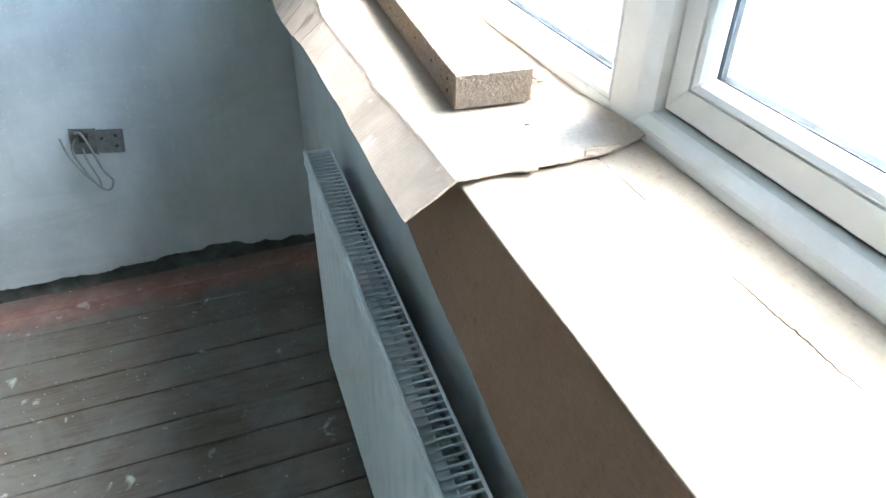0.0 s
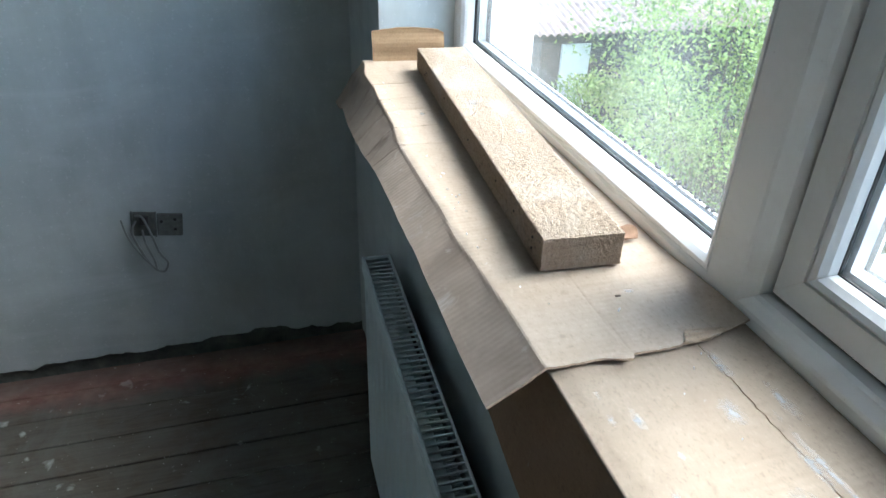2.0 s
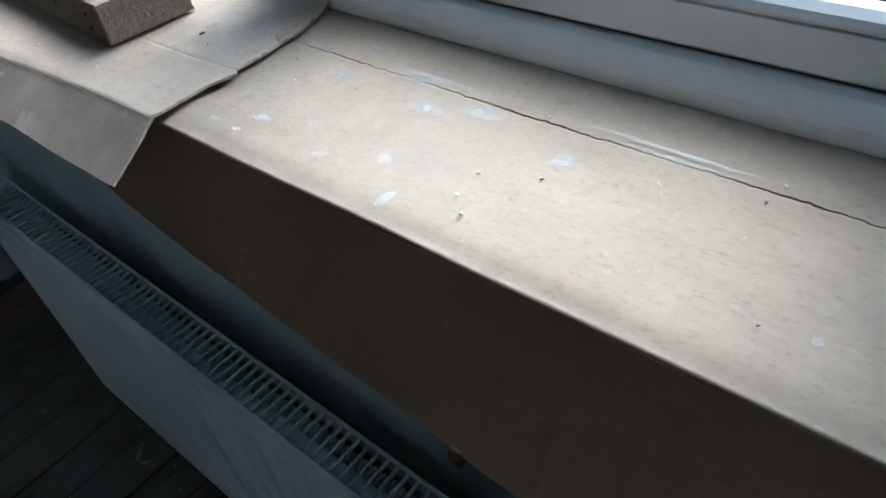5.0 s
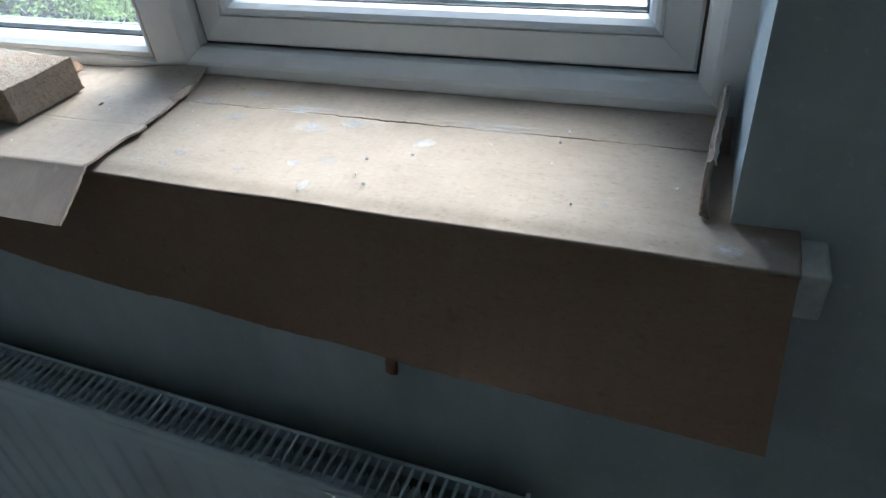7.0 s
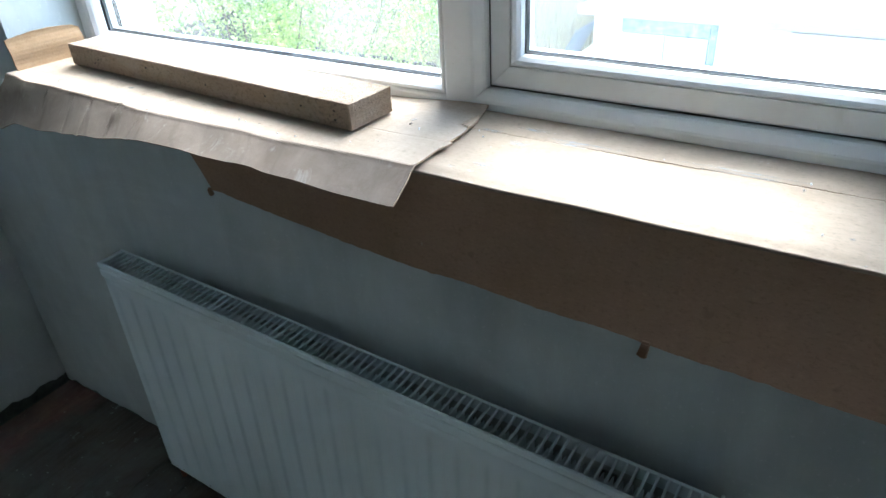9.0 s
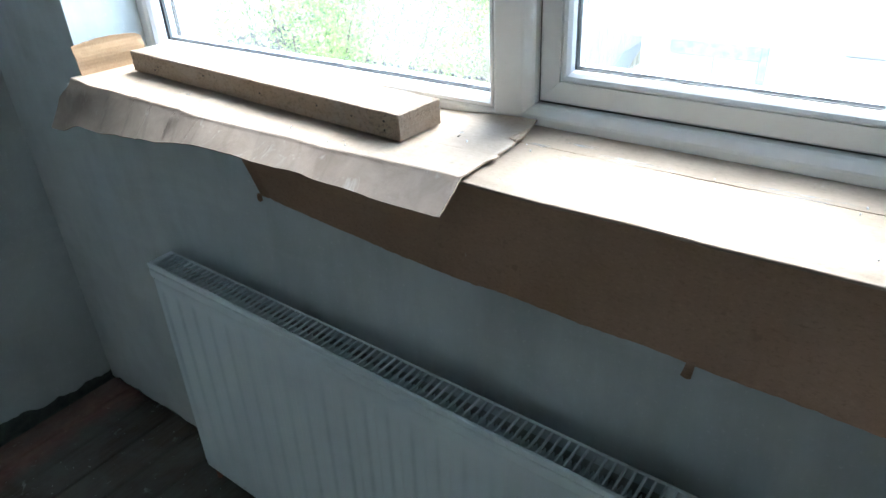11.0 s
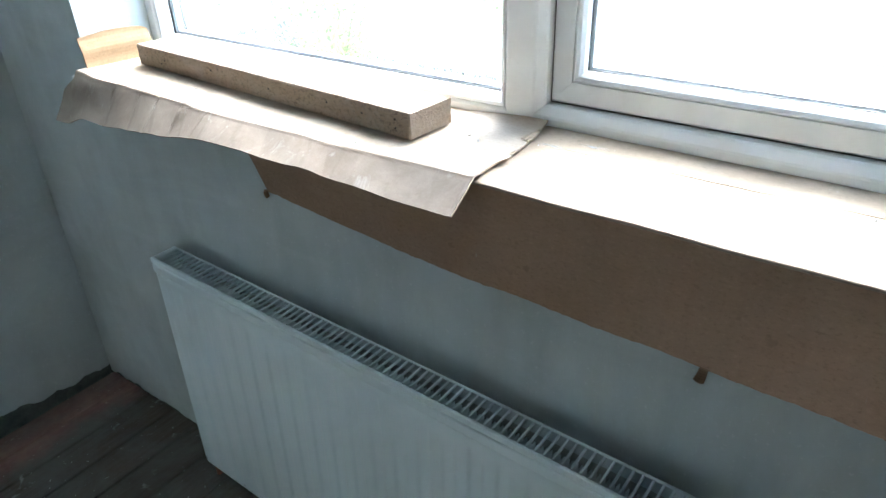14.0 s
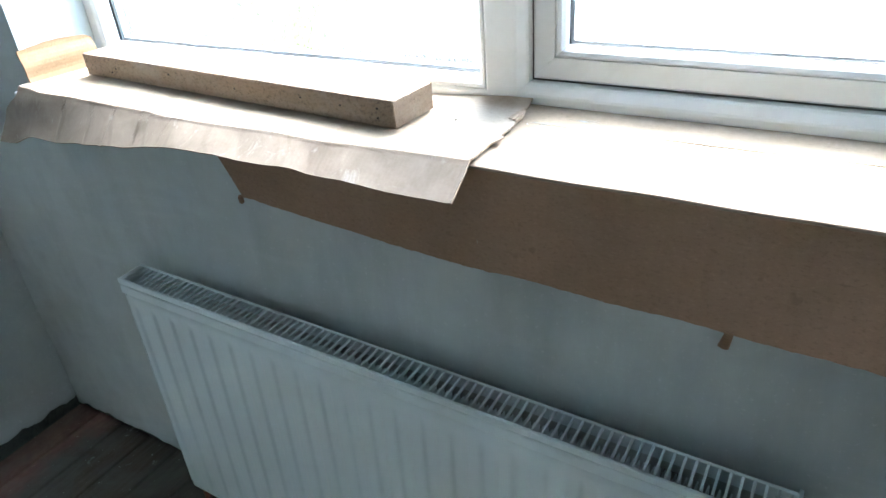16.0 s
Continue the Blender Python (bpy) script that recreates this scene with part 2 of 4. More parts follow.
CARD_RAW = cardboard_mat("clean tan cardboard", (0.30, 0.195, 0.11), (0.36, 0.24, 0.14), 0.15, 2, streaks=0.02)
CARD_PALE = cardboard_mat("pale torn paper", (0.46, 0.40, 0.33), (0.58, 0.52, 0.44), 0.2)
CARD_TORN = cardboard_mat("torn cardboard core", (0.30, 0.222, 0.16), (0.40, 0.312, 0.235), 0.9)
SAWN, SAWN_END = sawn_mat("rough sawn timber"), sawn_mat("sawn end grain", True)
UPVC, UPVC_OLD = upvc_mat("white plastic frame", (0.80, 0.82, 0.83), 0.4), upvc_mat("grey-white plastic sash", (0.68, 0.71, 0.725), 0.5)
ENAMEL = enamel_mat()
WHITE = plain_mat("white gloss paint", (0.72, 0.73, 0.72), 0.4)
GASKET = plain_mat("black rubber gasket", (0.02, 0.021, 0.023), 0.6)
SPACER = plain_mat("aluminium spacer bar", (0.55, 0.58, 0.62), 0.35, 0.7)
GALV = plain_mat("dull galvanised steel", (0.17, 0.178, 0.174), 0.6, 0.3, 60)
CABLE = plain_mat("grey cable sheath", (0.25, 0.265, 0.265), 0.5)
SEAL = plain_mat("grey weather seal", (0.10, 0.105, 0.11), 0.7)
COPPER = plain_mat("tarnished copper pipe", (0.30, 0.13, 0.08), 0.5, 0.7)
DARK = plain_mat("dark hole", (0.03, 0.03, 0.03), 0.9)
SPLASH = plain_mat("dried white emulsion", (0.70, 0.71, 0.72), 0.6, 0.0, 45, 0.15)
GLASS = glass_mat()
RENDER = plain_mat("white painted render", (0.80, 0.80, 0.79), 0.8, 0.0, 5, 0.05)


def splash_mat():
    """Thin emulsion, worn through to the cardboard in places."""
    k = Mat("smeared white emulsion", 0.6).world()
    k.color(k.ramp(k.noise(60, 4), (0.3, (0.60, 0.62, 0.64)), (0.7, (0.70, 0.72, 0.74))))
    a = k.math("ADD", k.math("MULTIPLY", k.noise(48, 6, 0.68, dist=1.2), 0.8), k.math("MULTIPLY", k.noise(330, 3, 0.6), 0.2))
    k.co = k.n["Texture Coordinate"].outputs["Generated"]
    dx, dy = (k.math("SUBTRACT", k.axis(i), 0.5) for i in (0, 1))
    far = k.math("SQRT", k.math("ADD", k.math("MULTIPLY", dx, dx), k.math("MULTIPLY", dy, dy)))
    k.l.new(k.ramp(k.math("SUBTRACT", a, k.math("MULTIPLY", far, 0.55)), (0.24, 0.0), (0.50, 0.42)), k.b.inputs["Alpha"])
    return k.m


SPLASH_THIN = splash_mat()


# ---- building helpers ----
def mesh_of(bm, name, mat, smooth=False):
    me = bpy.data.meshes.new(name)
    bm.normal_update()
    bm.to_mesh(me)
    bm.free()
    for m in mat if isinstance(mat, (list, tuple)) else [mat]:
        me.materials.append(m)
    if smooth:
        for p in me.polygons:
            p.use_smooth = True
    return me


def part(name, bm, mat, parent, label="", smooth=False):
    ob = new(name, mesh_of(bm, name, mat, smooth) if isinstance(bm, bmesh.types.BMesh) else bm)
    ob.parent = parent
    if label:
        tagged(ob, label)
    return ob


def thing(name, label, category, at=(0, 0, 0), kind="", group=""):
    ob = new(name)
    ob.location = at
    ob.empty_display_size = 0.05
    return tagged(ob, label, category, group, kind)


def box(x0, x1, y0, y1, z0, z1, bevel=0.0, segs=2, bm=None):
    own = bmesh.new()
    bmesh.ops.create_cube(own, size=1.0)
    for v in own.verts:
        v.co = Vector(((x0 + x1) / 2 + v.co.x * (x1 - x0), (y0 + y1) / 2 + v.co.y * (y1 - y0), (z0 + z1) / 2 + v.co.z * (z1 - z0)))
    if bevel:
        bmesh.ops.bevel(own, geom=own.edges[:], offset=bevel, segments=segs, affect="EDGES", profile=0.5)
    if bm is None:
        return own
    tmp = bpy.data.meshes.new("tmp")
    own.to_mesh(tmp)
    own.free()
    bm.from_mesh(tmp)
    bpy.data.meshes.remove(tmp)
    return bm


def grid(nu, nv, place):
    """A sheet of nu by nv quads; place(u, v) gives the point for u, v in 0..1."""
    bm = bmesh.new()
    vs = [[bm.verts.new(place(i / nu, j / nv)) for j in range(nv + 1)] for i in range(nu + 1)]
    for i in range(nu):
        for j in range(nv):
            bm.faces.new((vs[i][j], vs[i + 1][j], vs[i + 1][j + 1], vs[i][j + 1]))
    return bm


def solid(ob, t, offset=-1.0, rim=None):
    """Thickness; rim: the material of the cut edges."""
    m = ob.modifiers.new("thickness", "SOLIDIFY")
    m.thickness, m.offset = t, offset
    if rim:
        ob.data.materials.append(rim)
        m.material_offset_rim = len(ob.data.materials) - 1
    return ob


def tube(points, r, res=8):
    """A round bar along points, as a bmesh."""
    bm = bmesh.new()
    pts = [Vector(p) for p in points]
    rings = []
    for i, p in enumerate(pts):
        d = (pts[min(i + 1, len(pts) - 1)] - pts[max(i - 1, 0)]).normalized()
        q = d.to_track_quat("Z", "Y")
        rings.append([bm.verts.new(p + q @ Vector((r * math.cos(a), r * math.sin(a), 0))) for a in (2 * math.pi * k / res for k in range(res))])
    for a, b in zip(rings, rings[1:]):
        for k in range(res):
            bm.faces.new((a[k], a[(k + 1) % res], b[(k + 1) % res], b[k]))
    bm.faces.new(list(reversed(rings[0])))
    bm.faces.new(rings[-1])
    return bm


def smoothstep(a, b, x):
    t = max(0.0, min(1.0, (x - a) / (b - a)))
    return t * t * (3 - 2 * t)


def nz(x, y=0.0, z=0.0):
    return noise.noise(Vector((x, y, z)))


# ---- the room: floor top at FLOOR, window wall face at WALL, end wall face at END ----
FLOOR, WALL, END, OUT, SILL = 0.025, 0.375, 2.195, 0.68, 1.055
WEST, SOUTH, TOP = -3.0, -2.0, 2.42
LEFT, RIGHT, HEAD = 1.795, 0.172, 2.20


def window_wall():
    """The wall with the window opening and its reveals, plaster down to a broken lower edge."""
    w = thing("wall_east", "grey-white skimmed plaster wall round the window", "wall", kind="structure")
    bm = bmesh.new()
    ys, zs = [SOUTH, RIGHT, LEFT, END], [FLOOR + 0.05, SILL - 0.06, HEAD, TOP]
    v = {}
    for s, x in ((0, WALL), (1, OUT)):
        for i, y in enumerate(ys):
            for j, z in enumerate(zs):
                v[s, i, j] = bm.verts.new((x, y, z))
    for i in range(3):
        for j in range(3):
            if (i, j) != (1, 1):
                bm.faces.new((v[0, i, j], v[0, i, j + 1], v[0, i + 1, j + 1], v[0, i + 1, j]))
                bm.faces.new((v[1, i, j], v[1, i + 1, j], v[1, i + 1, j + 1], v[1, i, j + 1]))
    for a, b in (((1, 1), (2, 1)), ((2, 1), (2, 2)), ((2, 2), (1, 2)), ((1, 2), (1, 1))):
        bm.faces.new((v[0, *a], v[0, *b], v[1, *b], v[1, *a]))
    edge = [e for e in bm.edges if all(abs(q.co.x - WALL) < 1e-6 for q in e.verts) and len(e.link_faces) == 2 and abs(e.calc_face_angle(0)) > 1]
    bmesh.ops.bevel(bm, geom=edge, offset=0.004, segments=3, affect="EDGES", profile=0.5)
    part("plaster", bm, PLASTER, w)
    part("backing", box(WALL + 0.012, OUT - 0.01, SOUTH, END + 0.1, 0, FLOOR + 0.05), MASONRY, w, "dusty rough render at the foot of the wall")

    def foot(u, t):
        y = SOUTH + (END - SOUTH) * u
        low = FLOOR + 0.022 + 0.020 * nz(y * 9, 3.1) + 0.012 * nz(y * 31, 7.7)
        return (WALL, y, low + (FLOOR + 0.05 - low) * t)
    solid(part("broken_edge", grid(420, 1, foot), PLASTER, w), 0.0115, 1)


def end_wall():
    w = thing("wall_north", "skimmed plaster wall with a ragged lower edge", "wall", kind="structure")
    part("backing", box(WEST, WALL + 0.012, END + 0.014, END + 0.2, 0, TOP), MASONRY, w, "dark dusty masonry bared below the plaster")
    def skim(u, t):
        x = WEST + (WALL - WEST) * u
        low = FLOOR + 0.052 + 0.034 * nz(x * 5, 1.3) + 0.016 * nz(x * 19, 4.4) + 0.006 * nz(x * 60, 2.0)
        return (x, END, low + (TOP - low) * t)
    solid(part("plaster", grid(420, 1, skim), PLASTER, w), 0.0135, -1)


def plain_walls():
    w = tagged(new("wall_south", mesh_of(box(WEST, OUT, SOUTH - 0.15, SOUTH, 0, TOP), "wall_south", BARE)), "bare unpainted plaster wall", "wall", kind="structure")
    w = tagged(new("wall_west", mesh_of(box(WEST - 0.15, WEST, SOUTH, END, 0, TOP), "wall_west", BARE)), "bare unpainted plaster wall", "wall", kind="structure")
    tagged(new("ceiling", mesh_of(box(WEST - 0.15, OUT, SOUTH - 0.15, END + 0.2, TOP, TOP + 0.12), "ceiling", BARE)), "plain plaster ceiling", "ceiling", kind="structure")


window_wall()
end_wall()
plain_walls()


# ---- window ----
def ring_parts(rect, profile, mat, parent, names=("bottom_rail", "top_rail", "stile", "stile"), gap=0.0002):
    """Four mitred bars round rect = (y0, y1, z0, z1); profile: (inward, depth) corners, anticlockwise."""
    y0, y1, z0, z1 = rect
    cy, cz = (y0 + y1) / 2, (z0 + z1) / 2
    corners = lambda d: [(y0 + d, z0 + d), (y1 - d, z0 + d), (y1 - d, z1 - d), (y0 + d, z1 - d)]
    for name, (a, b) in zip(names, ((0, 1), (2, 3), (3, 0), (1, 2))):
        bm = bmesh.new()
        rows = []
        for end in (a, b):
            row = []
            for d, x in profile:
                y, z = corners(d)[end]
                oy, oz = corners(d)[b if end == a else a]
                k = gap / max(1e-6, abs(oy - y) + abs(oz - z))
                row.append(bm.verts.new((x, y + (oy - y) * k, z + (oz - z) * k)))
            rows.append(row)
        n = len(profile)
        for i in range(n):
            bm.faces.new((rows[0][i], rows[0][(i + 1) % n], rows[1][(i + 1) % n], rows[1][i]))
        bm.faces.new(rows[0])
        bm.faces.new(list(reversed(rows[1])))
        bmesh.ops.recalc_face_normals(bm, faces=bm.faces[:])
        part(name, bm, mat, parent)


F = 0.540
FRAME = [(0, F), (0.023, F), (0.027, F + 0.001), (0.038, F + 0.008), (0.041, F + 0.012), (0.041, F + 0.075), (0, F + 0.075)]
FIXED = [(0, F), (0.022, F), (0.026, F + 0.003), (0.026, F + 0.075), (0, F + 0.075)]
BEAD = [(0.0265, F + 0.006), (0.028, F + 0.002), (0.033, F + 0.003), (0.038, F + 0.010), (0.040, F + 0.016), (0.042, F + 0.030), (0.0265, F + 0.030)]
SASH = [(0.003, F + 0.075), (0.003, F + 0.025), (0.006, F + 0.0215), (0.037, F + 0.0195), (0.0375, F + 0.022), (0.0375, F + 0.075)]
SBEAD = [(0.038, F + 0.040), (0.038, F + 0.022), (0.041, F + 0.0205), (0.046, F + 0.023), (0.051, F + 0.029), (0.0535, F + 0.036), (0.0535, F + 0.041)]
GASK = [(0.0, F + 0.031), (0.0020, F + 0.0325), (0.0020, F + 0.036), (0.0, F + 0.036)]


def inset(rect, d):
    return (rect[0] + d, rect[1] - d, rect[2] + d, rect[3] - d)


def double_glazing(rect, parent, deep=0.0):
    """Two panes with a spacer bar between them, and rubber gaskets."""
    x = F + 0.036 + deep
    ring_parts(inset(rect, -0.001), [(d, q + deep) for d, q in GASK], GASKET, parent, ("gasket",) * 4)
    ring_parts(inset(rect, -0.002), [(0, x + 0.0045), (0.006, x + 0.0045), (0.006, x + 0.0195), (0, x + 0.0195)], SPACER, parent, ("spacer_bar",) * 4)
    ring_parts(inset(rect, -0.004), [(0, x + 0.0245), (0.0035, x + 0.0245), (0.0045, x + 0.032), (0, x + 0.034)], GASKET, parent, ("outer_gasket",) * 4)
    for q in (x, x + 0.020):
        p = part("pane", box(q, q + 0.004, rect[0] - 0.01, rect[1] + 0.01, rect[2] - 0.01, rect[3] + 0.01), GLASS, parent, "clear double-glazed pane")
        p.visible_shadow = False


def build_window():
    w = thing("window_1", "white plastic window, one fixed light and one closed casement", "window", kind="structure")
    mid = 0.833
    right = (RIGHT, mid, SILL, HEAD)
    left = (mid, LEFT, SILL, HEAD)
    fr = part("window_frame", box(F + 0.02, F + 0.07, mid - 0.015, mid + 0.015, SILL + 0.03, HEAD - 0.03), UPVC, w)
    ring_parts(right, FRAME, UPVC, fr)
    ring_parts(left, FIXED, UPVC, fr)
    ring_parts(left, BEAD, UPVC, fr, ("glazing_bead",) * 4)
    ring_parts(left, [(d, x + 0.034) for d, x in ((0.0, F + 0.032), (0.041, F + 0.032), (0.041, F + 0.04), (0.0, F + 0.04))], UPVC, fr, ("outer_lip",) * 4)
    sash_rect = inset(right, 0.041)
    sash = part("casement", box(F + 0.05, F + 0.0745, sash_rect[0] + 0.004, sash_rect[0] + 0.03, sash_rect[2] + 0.05, sash_rect[3] - 0.05), UPVC_OLD, w, "greyish closed casement")
    ring_parts(sash_rect, SASH, UPVC_OLD, sash)
    ring_parts(sash_rect, SBEAD, UPVC_OLD, sash, ("glazing_bead",) * 4)
    ring_parts(inset(right, 0.038), [(0, F + 0.0275), (0.0065, F + 0.0275), (0.0065, F + 0.036), (0, F + 0.036)], SEAL, sash, ("seal",) * 4)
    ring_parts(sash_rect, [(0.03, F + 0.070), (0.052, F + 0.070), (0.050, F + 0.082), (0.03, F + 0.082)], UPVC_OLD, sash, ("outer_lip",) * 4)
    double_glazing(inset(sash_rect, 0.0535), w, 0.005)
    double_glazing(inset(left, 0.042), w)
    part("outer_sill", box(F + 0.0765, OUT + 0.03, RIGHT + 0.002, LEFT - 0.002, SILL - 0.0595, SILL - 0.050, 0.002), WHITE, w, "pale weathered outer sill")
    part("subframe", box(F + 0.004, F + 0.074, RIGHT, LEFT, SILL - 0.0598, SILL + 0.004), UPVC, w)
    for y0, y1 in ((LEFT - 0.006, LEFT - 0.0005), (RIGHT + 0.0005, RIGHT + 0.006)):
        part("outer_reveal", box(F + 0.0755, OUT + 0.045, y0, y1, SILL - 0.05, HEAD - 0.002), RENDER, w, "white-rendered outer reveal")
    rnd = random.Random(6)
    moss = bmesh.new()
    for i in range(70):
        y = 0.885 + 0.30 * rnd.random() ** 2
        s = rnd.uniform(0.0012, 0.0038)
        bmesh.ops.create_icosphere(moss, subdivisions=1, radius=s, matrix=pose(F + 0.062 + rnd.uniform(0, 0.008), y, SILL + 0.0475 + rnd.uniform(0, 0.004)))
    part("moss", moss, GASKET, w, "dark specks of moss along the outer edge")


build_window()


# ---- window sill and what lies on it ----
def build_sill():
    w = thing("window_sill", "thick white-painted window board under cardboard", "window sill", kind="structure")
    part("board", box(0.332, F - 0.002, 0.100, LEFT - 0.003, SILL - 0.046, SILL - 0.002, 0.004, 3), WHITE, w)


def lower_sheet():
    """The cardboard over the casement half: flat on the board, folded down over its nose."""
    w = thing("cardboard_sheet", "flat tan cardboard sheet folded down over the sill edge", "cardboard")

    def tear(y):
        return 0.480 + 0.002 * nz(y * 5, 2.0) + 0.0012 * nz(y * 38, 5.0) + 0.0016 * nz(y * 110, 8.0) + 0.0010 * nz(y * 260, 3.0)

    def low(y):
        return 0.932 - 0.014 * smoothstep(0.45, 0.85, y) + 0.003 * nz(y * 8, 6.0) + 0.0016 * nz(y * 60, 1.0) + 0.0010 * nz(y * 210, 4.0)

    def top(u, v):
        y = 0.122 + (0.90 - 0.122) * u
        x0, x1 = 0.325, tear(y)
        x = x0 + (x1 - x0) * v
        z = 1.0605 + 0.0012 * nz(x * 14, y * 9) - 0.0035 * smoothstep(0.03, 0.0, x - x0) ** 2
        return (x, y, z)
    part_top = part("top_face", grid(420, 60, top), CARD_TOP, w, smooth=True)
    solid(part_top, 0.004, 1)

    def hang(y):
        """How far the flap's lower edge stands off the fold."""
        return float(np.interp(y, (0.128, 0.435, 0.79, 1.245), (0.068, 0.054, 0.024, -0.021)))

    def flap(u, v):
        y = 0.1225 + (1.272 - 0.1225) * u
        y2 = y - 0.02 * smoothstep(0.85, 1.0, u) * v * 2
        zb = low(y)
        out = hang(y) * v ** 1.2 + 0.002 * nz(y * 5, v * 2)
        z = 1.0555 + (zb - 1.0555) * v
        return (0.3268 - out, y2, z + 0.002 * math.sin(math.pi * v))
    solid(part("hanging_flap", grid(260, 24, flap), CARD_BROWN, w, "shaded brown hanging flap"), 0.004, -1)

    def back(u, v):
        y = 0.176 + (0.86 - 0.176) * u
        x0 = tear(y) + 0.0013 + 0.0016 * max(0.0, nz(y * 18, 4.0))
        x = x0 + (F - 0.001 - x0) * v
        return (x, y, 1.0615 + 0.006 * v ** 2 + 0.0008 * nz(y * 16, v * 3) - 0.0008 * (1 - v) ** 3)
    solid(part("back_strip", grid(420, 14, back), CARD_TOP, w, "torn cardboard strip against the frame"), 0.004, 1, CARD_TORN)

    def crest(x):
        """The torn top of the end that is turned up beside the reveal."""
        step = 0.043 if x < 0.414 else 0.030 + 0.016 * smoothstep(0.43, 0.50, x)
        return step * smoothstep(0.374, 0.386, x) - 0.010 * smoothstep(0.515, 0.535, x) + 0.003 * nz(x * 90, 3.0) + 0.0025 * nz(x * 260, 1.0)

    def turned(u, v):
        x = 0.375 + (0.536 - 0.375) * u
        roll = 0.004 * math.exp(-((x - 0.378) / 0.012) ** 2)
        y = 0.1905 - 0.002 * u + 0.003 * math.sin(v * 2.6) + 0.003 * nz(x * 30, v * 2) - roll * math.cos(v * 3) - 0.005 * v * smoothstep(0.43, 0.50, x)
        return (x, y, 1.0625 + max(0.002, crest(x)) * v)
    solid(part("turned_up_end", grid(110, 14, turned), CARD_TOP, w, "torn end turned up beside the reveal"), 0.0026, -1.0, CARD_TORN)

    def bared(u, v):
        x = 0.418 + (0.520 - 0.418) * u
        deep = (0.010 + 0.005 * nz(x * 70, 6.0)) * v
        return (x, 0.1925 - 0.004 * v - 0.003 * smoothstep(0.43, 0.50, x) + 0.0015 * nz(x * 120, v), 1.0635 + crest(x) - deep + 0.0015 * nz(x * 150, 2.0))
    solid(part("torn_top", grid(70, 4, bared), CARD_PALE, w, "pale torn paper along the top"), 0.0012)
    for y, x, s in ((0.437, 0.325 - hang(0.437), 0.85), (1.237, 0.325 - hang(1.237), 0.5)):
        def nib(u, v, y=y, x=x, s=s):
            return (x + 0.0026 * math.sin(v * 30) + 0.004 * v, y + (u - 0.5) * 0.011 * s + 0.004 * v, low(y) + 0.001 - 0.026 * s * v * (1 - 0.25 * abs(u - 0.4)))
        solid(part("torn_tab", grid(6, 60, nib), CARD_BROWN, w, "small torn tab of bared corrugation"), 0.003)
    def lie(x, y):
        """The height of the card's face."""
        if x < 0.481:
            return 1.0609 + 0.0012 * nz(x * 14, y * 9)
        v = (x - 0.480) / 0.059
        return 1.0621 + 0.006 * v ** 2 + 0.0008 * nz(y * 16, v * 3)

    # dried paint
    rnd = random.Random(4)
    for x, y, rx, ry in ((0.443, 0.458, 0.013, 0.014), (0.390, 0.538, 0.012, 0.014), (0.380, 0.570, 0.008, 0.010), (0.345, 0.540, 0.010, 0.006),
                         (0.469, 0.545, 0.012, 0.024), (0.455, 0.686, 0.012, 0.020), (0.507, 0.684, 0.007, 0.030), (0.376, 0.268, 0.004, 0.004),
                         (0.325, 0.253, 0.002, 0.003), (0.339, 0.174, 0.010, 0.016), (0.482, 0.745, 0.007, 0.022), (0.35, 0.705, 0.004, 0.008),
                         (0.48, 0.62, 0.005, 0.03), (0.481, 0.40, 0.003, 0.06), (0.40, 0.60, 0.003, 0.004), (0.385, 0.655, 0.003, 0.006), (0.36, 0.62, 0.006, 0.01), (0.45, 0.59, 0.012, 0.02), (0.34, 0.47, 0.003, 0.004), (0.489, 0.40, 0.003, 0.10), (0.489, 0.60, 0.004, 0.09), (0.352, 0.735, 0.004, 0.012), (0.372, 0.700, 0.005, 0.016)):
        bm = bmesh.new()
        n, ph = 26, rnd.random() * 50
        r = [0.95 + 0.45 * nz(math.cos(2 * math.pi * i / n) * 1.1 + ph, math.sin(2 * math.pi * i / n) * 1.1) for i in range(n)]
        ring = [(x + rx * r[i] * math.cos(2 * math.pi * i / n), y + ry * r[i] * math.sin(2 * math.pi * i / n)) for i in range(n)]
        rim = [bm.verts.new((*q, lie(*q))) for q in ring]
        mid = bm.verts.new((x, y, lie(x, y)))
        for i in range(n):
            bm.faces.new((rim[i], rim[(i + 1) % n], mid))
        part("paint_splash", bm, SPLASH_THIN, w, "smear of dried white paint")


